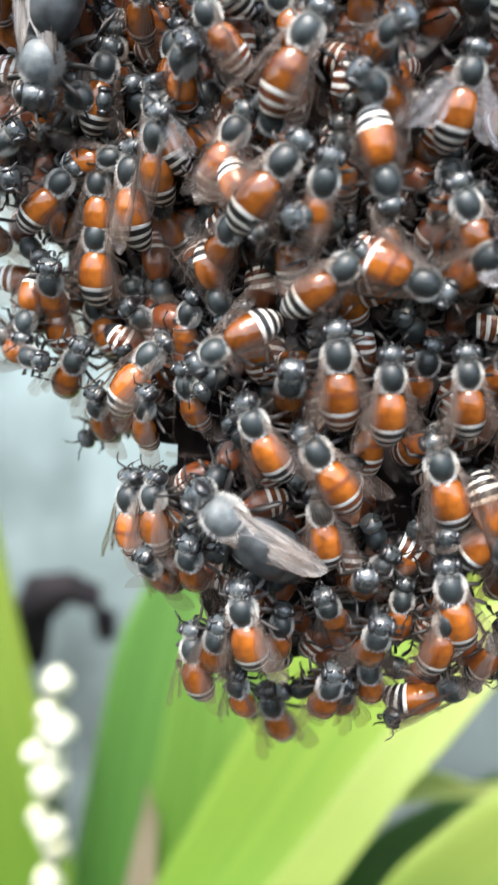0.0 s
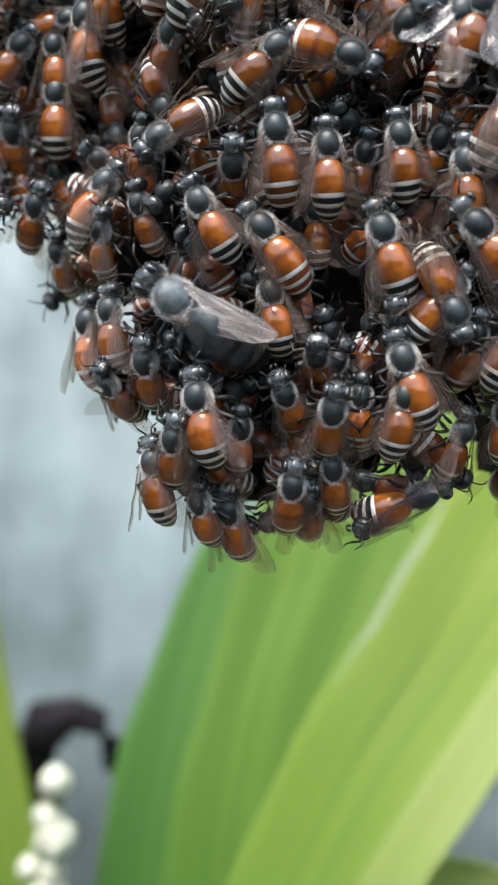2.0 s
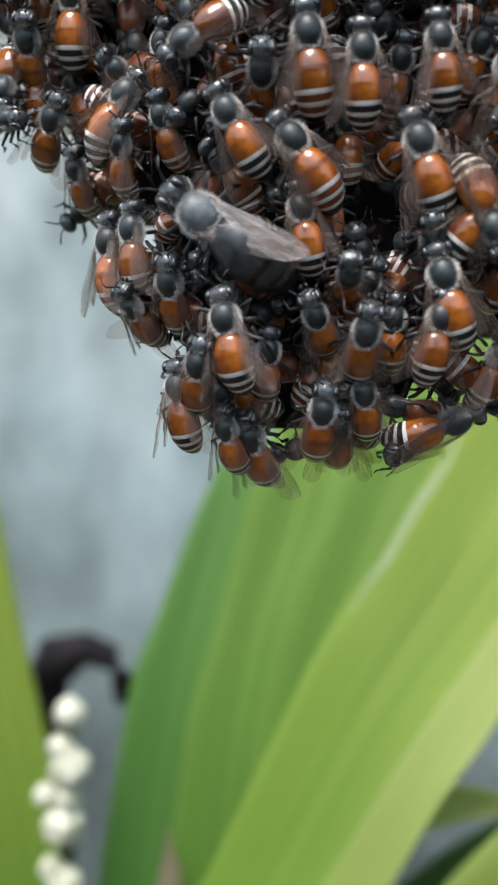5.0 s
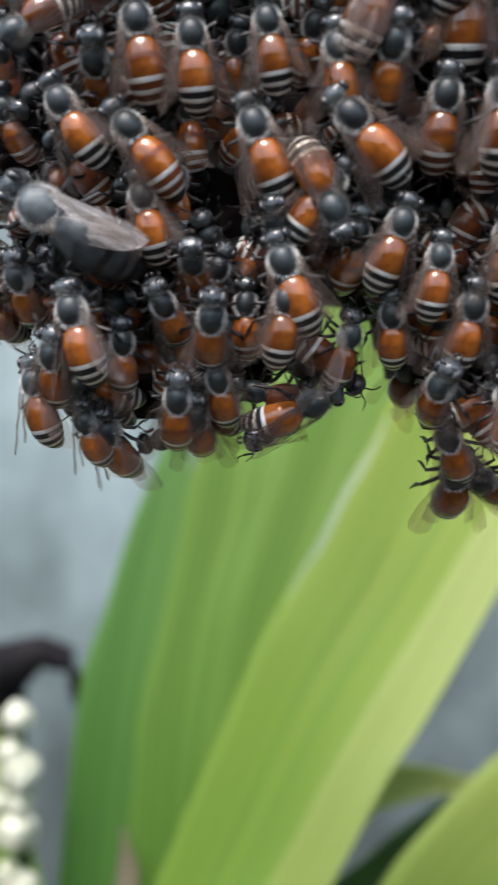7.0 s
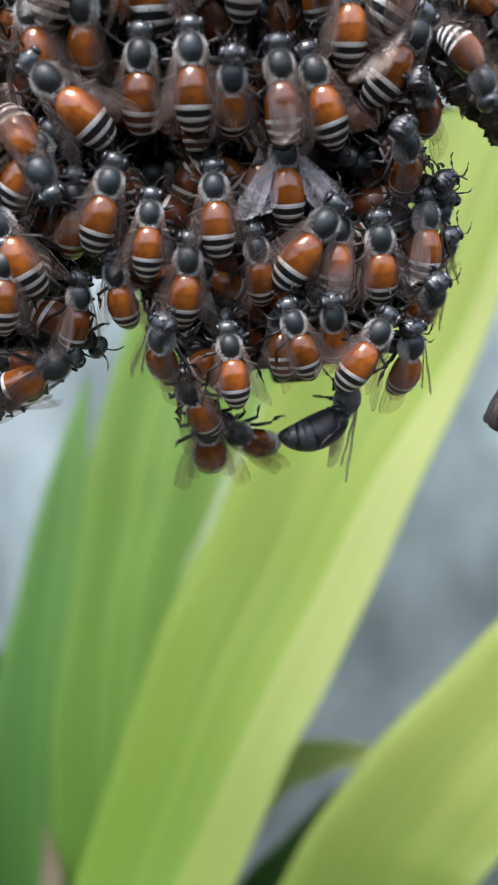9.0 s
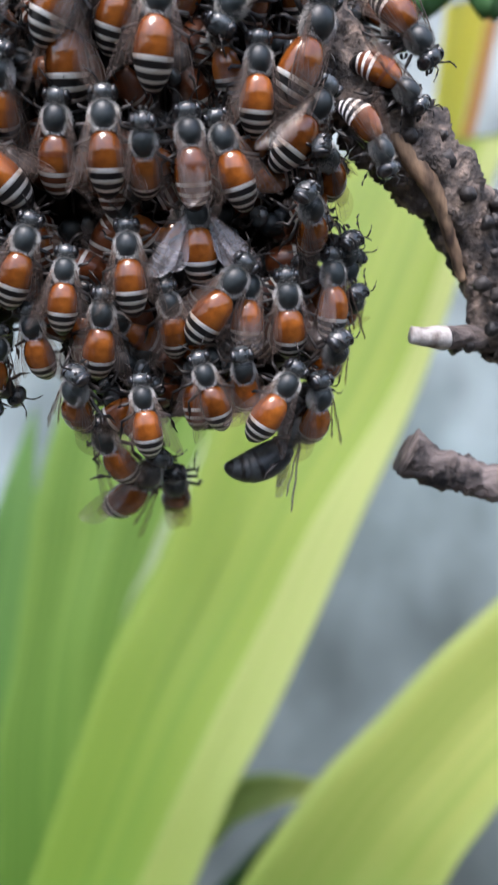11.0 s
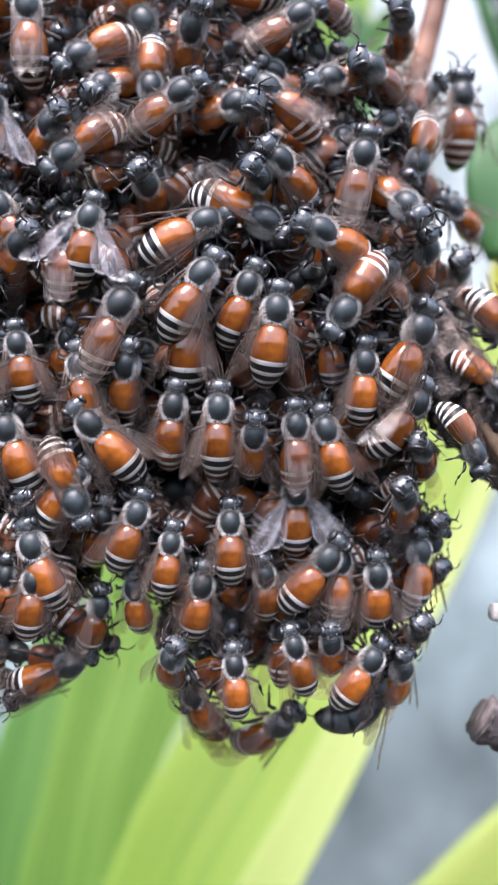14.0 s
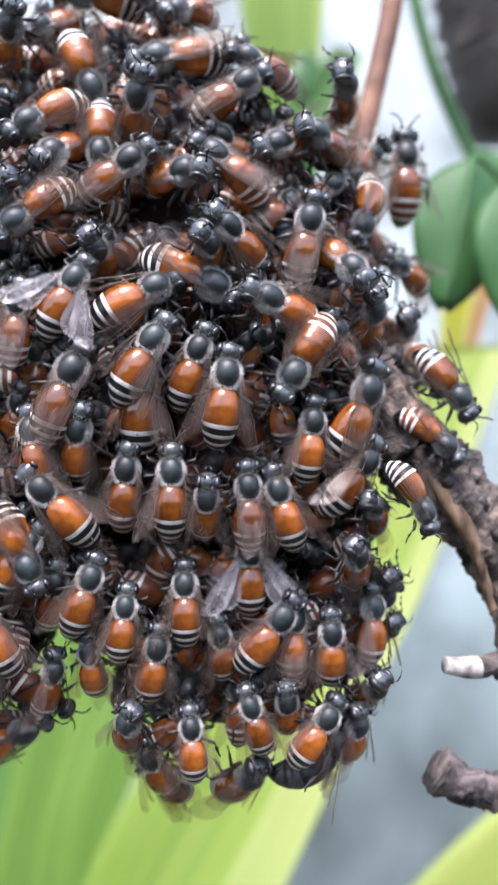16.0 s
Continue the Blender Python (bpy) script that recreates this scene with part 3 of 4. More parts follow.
def bee(kind, x, z, heading, pitch=0.0, depth=0.0, size=1.0):
    models = MODELS[kind]
    model = models[dice.randrange(len(models))]
    m = bee_pose(x, z, heading, pitch, depth + dice.uniform(-0.4, 0.4), size, dice.uniform(-9, 9))
    if id(model) in UNUSED:
        del UNUSED[id(model)]
        model.matrix_basis = m
        made = model
    else:
        made = copy_thing(model, m)
    SWARM.append(made)
    return made


bee('folded', 18.9, 37.4, 23, 52, 0.0, 0.97)
bee('side', 25.2, 36.0, 159, 0, 1.0, 1.07)
bee('folded', 16.7, 31.3, -2, 0, 0.0, 1.07)
bee('folded', 34.0, 36.6, -98, 0, 0.0, 1.07)
bee('side', 41.4, 35.7, -74, 17, 0.0, 0.97)
bee('folded', 29.8, 30.3, 18, 48, 0.0, 0.97)
bee('side', 22.6, 30.6, -125, 10, 0.0, 0.97)
bee('folded', 23.9, 27.5, -138, 46, 1.0, 0.97)
bee('side', 26.8, 28.9, -178, 8, 1.0, 0.97)
bee('folded', 37.6, 32.6, 59, 7, 0.0, 0.97)
bee('folded', 37.9, 25.2, -53, 0, 0.0, 1.07)
bee('side', 38.3, 18.5, -48, 27, 0.0, 0.97)
bee('side', 35.8, 17.8, -50, 68, 1.0, 0.97)
bee('folded', 43.5, 18.6, 13, 7, 0.0, 0.97)
bee('side', 50.0, 23.1, -157, 11, 0.0, 0.97)
bee('folded', 46.4, 17.8, 144, 37, 1.0, 0.97)
bee('side', 43.6, 28.4, -111, 21, 1.0, 0.97)
bee('folded', 27.7, 24.5, 58, 16, 0.0, 0.97)
bee('folded', 32.4, 24.6, 99, 47, 0.0, 0.97)
bee('folded', 21.7, 21.8, -129, 0, 0.0, 1.07)
bee('side', 26.8, 17.7, -36, 67, 2.0, 0.97)
bee('folded', 33.9, 16.2, 121, 0, 1.0, 1.07)
bee('side', 29.3, 13.9, 66, -5, 0.0, 0.97)
bee('side', 29.8, 8.7, 35, 0, 0.0, 1.07)
bee('side', 29.8, 5.5, 5, 0, 1.5, 1.07)
bee('side', 33.8, 8.0, 23, 7, 1.2, 0.97)
bee('side', 36.3, 5.5, 9, 0, 0.0, 1.07)
bee('side', 41.9, 13.0, -67, 23, 0.0, 0.97)
bee('side', 43.2, 9.4, -147, 0, 0.0, 1.07)
bee('folded', 49.8, 12.4, -7, 54, 1.0, 0.97)
bee('folded', 23.6, 6.1, 25, 0, 0.0, 1.07)
bee('side', 24.7, 2.0, 10, 28, 1.5, 0.96)
bee('side', 23.5, -2.7, -41, 0, 0.0, 0.98)
bee('side', 28.4, -1.5, 7, 9, 1.0, 0.90)
bee('side', 32.1, -1.9, 2, 0, 0.0, 1.00)
bee('side', 34.8, -3.4, 3, 36, 0.0, 0.87)
bee('folded', 38.3, -3.2, -2, 0, 0.0, 0.97)
bee('side', 41.3, -3.4, -16, 0, 0.0, 0.97)
bee('side', 43.6, 1.9, 5, 3, 0.8, 0.95)
bee('folded', 47.4, 4.3, 23, 0, 0.0, 1.07)
bee('side', 47.0, -1.0, 33, 0, 0.0, 1.01)
bee('side', 52.6, 4.1, -44, 58, 1.0, 0.97)
bee('side', 49.3, -4.0, -40, 54, 0.0, 0.86)
bee('side', 47.3, -8.2, -20, 50, 0.0, 0.84)
bee('spread', 38.5, -8.6, -3, 0, 1.2, 0.94)
bee('side', 33.1, -10.8, 1, -5, 0.0, 0.84)
bee('side', 28.1, -12.2, 9, -2, 0.0, 0.84)
bee('side', 25.0, -9.9, 20, 0, 0.0, 0.94)
bee('side', 19.7, -6.8, 39, 0, 0.0, 0.94)
bee('side', 18.2, -12.5, -19, 0, 0.0, 0.94)
bee('side', 22.0, -17.4, 11, 13, 0.0, 0.84)
bee('side', 25.5, -15.9, -5, 18, 1.0, 0.84)
bee('side', 30.5, -15.7, 10, 9, 0.0, 0.84)
bee('side', 36.1, -14.9, -7, 18, 1.5, 0.84)
bee('side', 39.7, -13.6, 38, 0, 0.0, 0.94)
bee('folded', 42.0, -14.2, 6, -5, 1.5, 0.84)
bee('side', 45.1, -15.1, -2, 12, 0.8, 0.84)
bee('side', 49.0, -13.5, -1, 0, 0.0, 0.94)
bee('side', 50.2, -10.8, 16, 60, 1.5, 0.84)
bee('side', 50.8, -14.5, 18, 63, 1.5, 0.84)
bee('side', 48.5, -18.8, 11, 60, 1.5, 0.84)
bee('side', 41.4, -20.1, -6, 36, 1.0, 0.84)
bee('side', 38.7, -20.6, -16, 4, 0.0, 0.84)
bee('side', 43.5, -21.7, 35, 0, 0.0, 0.84)
bee('side', 33.5, -22.1, -4, -2, 0.0, 0.84)
bee('side', 28.3, -20.7, 10, 47, 0.0, 0.84)
bee('side', 30.7, -25.1, -23, 24, 1.5, 0.84)
bee('side', 47.2, -22.8, 3, 33, 1.5, 0.84)
bee('folded', 18.0, -21.8, 63, 0, 1.5, 0.94)
bee('folded', 54.2, 3.0, 135, 0, -9.0, 0.88)
bee('side', 51.5, -2.1, 158, 1, -8.0, 0.84)
bee('side', 55.9, 7.6, 145, 0, -8.0, 0.88)
bee('side', 55.8, 28.5, 1, 0, 0.0, 1.07)
bee('side', 56.2, 19.2, -62, 30, 1.0, 0.97)
bee('side', 54.8, 13.0, -13, 72, 1.0, 0.97)
bee('side', 55.5, 9.6, 163, 34, -4.0, 0.84)
bee('side', 46.6, 28.5, -79, 45, 1.0, 0.97)
bee('side', 49.9, 27.8, -148, 29, 1.5, 0.97)
bee('side', 54.4, 8.5, -32, 50, 1.0, 0.97)
bee('side', 22.4, -10.2, 13, 22, 2.0, 0.84)
bee('side', 18.0, 22.5, 51, 53, 1.0, 0.97)
bee('side', 15.9, 12.2, 43, 48, 1.0, 0.97)
bee('folded', 27.0, 43.6, -85, -3, 0.0, 0.97)
bee('folded', 35.1, 42.5, -116, 33, 0.0, 0.97)
bee('folded', 31.7, 43.1, -98, 52, 0.0, 0.97)
bee('folded', 22.8, 41.0, -120, 28, 1.0, 0.97)
bee('side', 48.8, 33.9, -51, 72, 1.0, 0.97)
bee('drone', 2.6, -8.3, -55, 0, 0.0, 1.04)
bee('folded', -15.2, 22.6, 93, 0, 0.0, 0.94)
bee('folded', -6.6, 17.9, 4, 22, 0.0, 0.91)
bee('side', -0.1, 15.9, 146, 17, 0.0, 0.84)
bee('folded', -1.6, 18.5, 25, 0, 1.0, 0.94)
bee('side', 4.9, 15.0, -105, 63, 1.0, 0.84)
bee('side', -16.0, 14.7, 39, 0, 0.0, 0.94)
bee('side', -12.4, 18.0, 80, 11, 0.5, 0.84)
bee('side', -20.7, 15.7, 83, 37, 0.0, 0.84)
bee('side', 6.0, 10.4, 46, 0, 0.0, 0.94)
bee('side', 0.4, 6.2, -127, 0, 0.0, 0.94)
bee('side', -11.8, 10.2, 1, 0, 0.8, 0.94)
bee('side', -1.8, 10.0, 157, -2, 2.0, 0.84)
bee('side', 7.8, 3.7, -9, 0, 0.0, 0.94)
bee('side', 11.4, 2.7, -5, 0, 0.0, 0.94)
bee('side', 16.7, 3.5, -10, 0, 0.0, 0.89)
bee('side', 21.4, 1.7, -6, 0, 0.0, 0.94)
bee('folded', 20.1, 11.9, 6, 0, 0.0, 0.94)
bee('folded', 20.0, -5.4, 156, 0, 0.0, 0.94)
bee('side', 16.2, -3.3, -21, 0, 0.0, 0.94)
bee('side', 17.4, -9.2, -17, 41, 2.0, 0.84)
bee('side', 3.0, -1.2, -30, 0, 0.0, 0.94)
bee('side', 7.9, -3.0, -38, 0, 0.0, 0.94)
bee('side', 4.4, 2.3, 0, 51, 2.0, 0.84)
bee('side', -7.6, 1.8, 36, 0, 0.0, 0.94)
bee('side', -6.7, -1.9, 4, 25, 1.2, 0.84)
bee('side', -13.6, 0.9, 25, 29, 0.0, 0.84)
bee('side', -17.2, 6.5, -172, 12, 1.0, 0.84)
bee('side', -15.3, 7.2, 5, 42, 1.0, 0.84)
bee('side', -10.9, -2.9, -7, 32, 1.0, 0.84)
bee('side', -7.3, -10.0, -1, 0, 0.0, 0.94)
bee('side', -5.2, -9.0, -2, 0, 0.5, 0.94)
bee('side', -4.6, -14.2, -29, 33, 2.0, 0.84)
bee('side', -1.9, -12.7, -5, 33, 2.0, 0.84)
bee('side', 7.9, -7.7, -14, 0, 0.8, 0.91)
bee('side', 11.1, -11.4, -3, 61, 0.5, 0.84)
bee('side', 12.2, -16.0, 6, 36, 0.0, 0.84)
bee('side', 17.3, -15.2, 8, 0, 0.0, 0.90)
bee('side', 2.8, -15.9, -12, 0, 0.0, 0.92)
bee('side', 0.4, -18.6, 6, 28, 1.0, 0.84)
bee('side', -1.0, -20.9, -8, 0, 0.5, 0.94)
bee('side', 2.8, -23.5, -12, 23, 0.0, 0.84)
bee('side', 9.5, -21.9, 5, 26, 0.0, 0.84)
bee('side', 11.0, -23.1, -5, 41, 1.0, 0.84)
bee('side', 12.9, -20.4, -10, 24, 1.0, 0.84)
bee('side', 17.0, -22.7, -117, 48, 2.0, 0.84)
bee('side', 9.3, -14.6, -25, 38, 2.0, 0.84)
bee('drone', -15.2, 27.2, -171, 0, -3.0, 1.04)
bee('side', -11.9, 23.1, 12, 0, 0.0, 0.94)
bee('side', -8.9, 28.9, 9, 37, 0.0, 0.84)
bee('folded', -2.4, 26.4, -35, -1, 0.0, 0.84)
bee('side', 2.6, 24.5, 25, 0, 0.0, 0.94)
bee('spread', -6.2, 20.1, -17, 0, 0.0, 0.94)
bee('folded', -5.0, 23.5, 11, 49, 1.0, 0.84)
bee('side', 1.5, 16.5, 35, 0, 0.0, 0.94)
bee('side', -1.2, 12.4, 27, 37, 1.5, 0.84)
bee('folded', 5.1, 15.5, 10, 18, 0.0, 0.84)
bee('side', 8.9, 19.1, 162, 0, 0.0, 0.93)
bee('spread', 13.9, 22.9, 9, 0, 0.0, 0.94)
bee('side', 15.7, 14.7, -26, 0, 0.0, 0.94)
bee('side', 10.9, 11.8, 111, 0, 0.0, 0.94)
bee('side', -11.8, 14.5, -3, 0, 0.0, 0.90)
bee('folded', -8.6, 15.2, -0, 0, 0.0, 0.94)
bee('side', -19.8, 18.1, 57, 38, 0.0, 0.84)
bee('side', 8.3, 26.2, 48, 58, 1.0, 0.84)
bee('side', 9.0, 22.8, -61, 46, 1.0, 0.84)
bee('side', -17.9, 2.4, 98, 41, 1.0, 0.84)
bee('drone_wide', -16.2, 31.2, 3, 0, 0.0, 1.06)
bee('side', -8.9, 33.4, -6, 45, 0.0, 0.97)
bee('side', -2.7, 30.5, -29, 0, 0.0, 0.92)
bee('folded', -20.1, 29.9, 24, 48, 0.0, 0.97)
bee('side', -21.9, 31.2, -11, 60, 0.0, 0.97)
bee('side', -20.9, 11.7, -23, 49, 1.0, 0.97)
bee('folded', -13.7, 34.1, -17, 62, 1.0, 0.97)
bee('side', -1.1, 33.0, -9, 60, 1.0, 0.97)
bee('side', 6.6, 32.7, -15, 59, 1.0, 0.97)
bee('folded', 9.6, 32.7, 4, 61, 0.0, 0.97)
bee('side', 13.5, 34.2, -22, 56, 0.0, 0.97)

# bees that walk about
walking_bee = bee('spread', 21.1, 12.6, 20, 0, -0.5, 1)
hanging_bee = bee('side', 31.3, -28.4, -1, 38, 0.5, 1)
turning_bee = bee('folded', 35.0, -28.4, -55, 37, 2.0, 1)
low_drone = bee('drone_low', 42.1, -27.4, 18, 5, 0.8, 0.82)
crawling_bee = bee('side', 6.3, -28.9, -21, 16, 0.0, 1)


# the layer beneath: bees seen in the gaps between those above, but for a few dark pits
PITS = [(13.2, -5.6, 3.0), (-0.5, -0.8, 2.4), (20.5, -4.0, 2.0)]
ABOVE = [(b.matrix_basis.translation.x / MM, b.matrix_basis.translation.z / MM) for b in SWARM[:-5]]


def covered(u, v, reach, slack):
    near = sorted(math.hypot(u - a, v - b) for a, b in ABOVE)
    pit = any(math.hypot(u - a, v - b) < r for a, b, r in PITS)
    close = sorted(ABOVE, key=lambda c: math.hypot(u - c[0], v - c[1]))[:5]
    off = math.hypot(u - sum(c[0] for c in close) / 5, v - sum(c[1] for c in close) / 5)
    return near[0] < reach and near[3] < 7.5 and off < slack and not pit


def build_lower_layer():
    x = -25.0
    while x < 58:
        z = -31.0
        while z < 50:
            u, v = x + dice.uniform(-1.8, 1.8), z + dice.uniform(-2, 2)
            rim = not inside(u, v, -3.6)
            if covered(u, v, 2.5 if rim else 4.5, 1.5 if rim else 2.6):
                bee("under", u, v, dice.gauss(0, 55), dice.uniform(-15, 30), dice.uniform(2.0, 3.6) if rim else dice.uniform(2.8, 4.8), 0.9)
            z += 5.0
        x += 4.5


def build_deep_bees():
    """The countless bees further in, one tangled mass of bodies, legs and wings."""
    deep = random.Random(77)
    mats = [THORAX, HEAD, LEG, WING, RUST, BLACK, CREAM]
    pieces = [(WORKER.thorax, 0), (WORKER.head, 1), (WORKER.abdomen[1], 4)] + [(leg, 2) for leg in WORKER.legs] + [(a, 2) for a in WORKER.antennae]
    stock = []
    for me, slot in pieces:
        co = np.empty(len(me.vertices) * 3)
        me.vertices.foreach_get("co", co)
        co = co.reshape(-1, 3)
        if me is WORKER.abdomen[1]:
            co = co + (0, 0.85 * MM, 0.1 * MM)
        index = [{0: 4, 1: 4, 2: 5, 3: 6, 4: 5}[f.material_index] if slot == 4 else slot for f in me.polygons]
        stock.append((co, [tuple(f.vertices) for f in me.polygons], index))
    for side in (-1, 1):
        co = np.empty(len(WORKER.wing.vertices) * 3)
        WORKER.wing.vertices.foreach_get("co", co)
        w = np.array(pose(side * MM, 2.0 * MM, 0.62 * MM, -4, side * 30, side * 16) @ Matrix.Diagonal((-side, 1, 1, 1)))
        stock.append((co.reshape(-1, 3) @ w[:3, :3].T + w[:3, 3], [tuple(f.vertices) for f in WORKER.wing.polygons], [3] * len(WORKER.wing.polygons)))
    verts, faces, index, total = [], [], [], 0
    for i in range(24):
        for j in range(23):
            u, v = -25 + 3.5 * i + deep.uniform(-1.2, 1.2), -31 + 3.5 * j + deep.uniform(-1.2, 1.2)
            rim = not inside(u, v, -3.0)
            if not covered(u, v, 2.4 if rim else 5.5, 1.7 if rim else 3.2):
                continue
            m = np.array(bee_pose(u, v, deep.uniform(-180, 180), deep.uniform(-35, 50), deep.uniform(3.4, 4.6) if rim else deep.uniform(4.4, 6.6), 0.88, deep.uniform(-50, 50)))
            for co, fs, ix in stock:
                verts.append(co @ m[:3, :3].T + m[:3, 3])
                faces += [tuple(k + total for k in f) for f in fs]
                index += ix
                total += len(co)
    me = mesh_of("deep_bees", np.concatenate(verts) / MM, faces, mats, index)
    tagged(new("deep_bees", me), "dark tangle of bees packed deeper inside the swarm", "bees", kind="stuff")


UPPER = len(SWARM)
build_lower_layer()
del SWARM[UPPER:]
build_deep_bees()


# ---- branch and twigs ----
def limb(name, pts, radii, mat, label, sides=14, rough=0.18, seed=0, end=None, category="branch"):
    """A branch along points (mm) with knotty, broken bark."""
    way = [Vector(p) for p in pts]
    fine, rad = [], []
    for i in range(len(way) - 1):
        n = max(3, int((way[i + 1] - way[i]).length / 0.35))
        for k in range(n):
            u = k / n
            p0, p1, p2, p3 = way[max(i - 1, 0)], way[i], way[i + 1], way[min(i + 2, len(way) - 1)]
            fine.append(0.5 * (2 * p1 + (p2 - p0) * u + (2 * p0 - 5 * p1 + 4 * p2 - p3) * u * u + (3 * p1 - p0 - 3 * p2 + p3) * u ** 3))
            rad.append(radii[i] + (radii[i + 1] - radii[i]) * u)
    fine.append(way[-1])
    rad.append(radii[-1])
    v, f = tube(fine, rad, sides)
    out = []
    for k, p in enumerate(v):
        c, r = fine[k // sides], rad[k // sides]
        d = Vector(p) - c
        q = Vector(p) * 0.9 + Vector((seed, 0, 0))
        bumpy = 1 + rough * noise.noise(q * 0.55) + 0.6 * rough * noise.noise(q * 1.7) + 0.55 * rough * noise.noise(q * 4.1) + 0.3 * rough * noise.noise(q * 8.3)
        out.append(tuple(c + d * bumpy))
    me = mesh_of(name, out, f, [mat] + ([end] if end else []))
    if category == "part":
        return part(name, me, branch, label)
    if end:
        for poly in me.polygons:
            if all(i < 9 * sides for i in poly.vertices):
                poly.material_index = 1
    return tagged(new(name, me), label, category)


BRANCH = [(44, 8, 20), (51.1, 3.8, 5.1), (54.6, 3.8, 0.8), (58.6, 3.8, -3.6), (61.5, 3.8, -8.1), (62.8, 3.8, -13.5), (63.1, 3.8, -17.5), (68, 8, -19), (82, 13, -23)]
branch = limb("branch", BRANCH, [3.2, 3.4, 3.6, 3.4, 2.6, 1.9, 1.6, 1.6, 1.6], BARK, "knotty dark branch with flaking bark holding the swarm", rough=0.26, sides=40)


def build_gum():
    """Warty lumps of dried gum on the bark."""
    grains = random.Random(21)
    for k in range(46):
        i = grains.randrange(1, 6)
        c = Vector(BRANCH[i]).lerp(Vector(BRANCH[i + 1]), grains.random())
        a = grains.gauss(0.5, 0.9)
        r = grains.uniform(0.3, 0.75)
        at = c + Vector((math.sin(a) * 3.2, -math.cos(a) * 3.2, 0.8 * math.sin(a)))
        bm = bmesh.new()
        bmesh.ops.create_icosphere(bm, subdivisions=2, radius=1.0)
        v = [tuple(at + r * (1 + 0.45 * noise.noise(w.co * 1.9 + at)) * w.co) for w in bm.verts]
        f = [tuple(w.index for w in q.verts) for q in bm.faces]
        bm.free()
        part("gum_lump", mesh_of("gum_lump", v, f, GUM), branch)


build_gum()
limb("split_wood", [(53.6, 1.6, 0.2), (54.7, 1.1, -0.9), (56.5, 1.0, -3.6), (57.9, 1.1, -5.8), (59.0, 1.6, -8.8), (60.2, 2.4, -12.6)], [0.2, 0.55, 0.8, 0.7, 0.6, 0.3], SPLIT_WOOD, "bare orange-brown split wood", sides=20, rough=0.3, seed=3, category="part")
limb("broken_twig", [(55.2, 1.0, -16.8), (57.5, 1.2, -17.2), (60, 2.2, -17.3), (63, 4, -17.6)], [0.7, 0.95, 1.0, 1.3], TWIG_BARK, "short broken side twig with a pale bare end", sides=12, seed=5, end=BARK_BARE, category="twig")
limb("cut_twig", [(55.2, 4.4, -26.6), (58, 4.6, -28.2), (63, 5.0, -30), (74, 6, -33), (90, 8, -37)], [1.95, 1.6, 1.5, 1.5, 1.6], TWIG_BARK, "cut grey twig with a ragged end", sides=16, rough=0.36, seed=9, category="twig")


# ---- strap-leaved plants behind the swarm ----
def blade(mat, edge_a, edge_b, label, fold=0.06, thick=0.5):
    """A strap leaf between two edge lines, each of the same number of points (mm), from its foot upwards."""
    n, across = len(edge_a), 8
    verts, faces, uvs = [], [], []
    steps = (n - 1) * 6
    def at(line, u):
        i = min(int(u), n - 2)
        w = u - i
        p = [Vector(line[min(max(i + k, 0), n - 1)]) for k in (-1, 0, 1, 2)]
        return 0.5 * (2 * p[1] + (p[2] - p[0]) * w + (2 * p[0] - 5 * p[1] + 4 * p[2] - p[3]) * w * w + (3 * p[1] - p[0] - 3 * p[2] + p[3]) * w ** 3)
    for layer in (0, 1):
        for s in range(steps + 1):
            u = s * (n - 1) / steps
            a, b = at(edge_a, u), at(edge_b, u)
            wide = (b - a).length
            for k in range(across + 1):
                c = k / across
                p = a.lerp(b, c)
                p.y += fold * wide * (1 - abs(2 * c - 1)) + layer * thick
                p.y += 0.02 * wide * noise.noise(p * 0.02)
                verts.append(tuple(p))
                uvs.append((c, s / steps))
    row, half = across + 1, (steps + 1) * (across + 1)
    for s in range(steps):
        for k in range(across):
            o = s * row + k
            faces.append((o, o + 1, o + row + 1, o + row))
            faces.append((half + o, half + o + row, half + o + row + 1, half + o + 1))
        for k in (0, across):
            o = s * row + k
            faces.append((o, o + row, half + o + row, half + o))
    for s in (0, steps):
        for k in range(across):
            o = s * row + k
            faces.append((o, half + o, half + o + 1, o + 1))
    rib = [at(edge_a, s * (n - 1) / steps).lerp(at(edge_b, s * (n - 1) / steps), 0.5) for s in range(0, steps + 1, 2)]
    width = [(at(edge_a, s * (n - 1) / steps) - at(edge_b, s * (n - 1) / steps)).length for s in range(0, steps + 1, 2)]
    rib = [p + Vector((0, fold * w, 0)) for p, w in zip(rib, width)]
    me = mesh_of("strap_leaf", verts, faces, mat)
    layer = me.uv_layers.new(name="UVMap")
    for loop in me.loops:
        layer.data[loop.index].uv = uvs[loop.vertex_index]
    thing = tagged(new("strap_leaf", me), label, "leaf", "strap leaves behind the swarm")
    v, f = tube(rib, [0.004 * w for w in width], 6)
    rib_me = mesh_of("midrib", v, f, mat)
    layer = rib_me.uv_layers.new(name="UVMap")
    for loop in rib_me.loops:
        layer.data[loop.index].uv = (0.5, (loop.vertex_index // 6) * 2 / steps)
    part("midrib", rib_me, thing)
    return thing


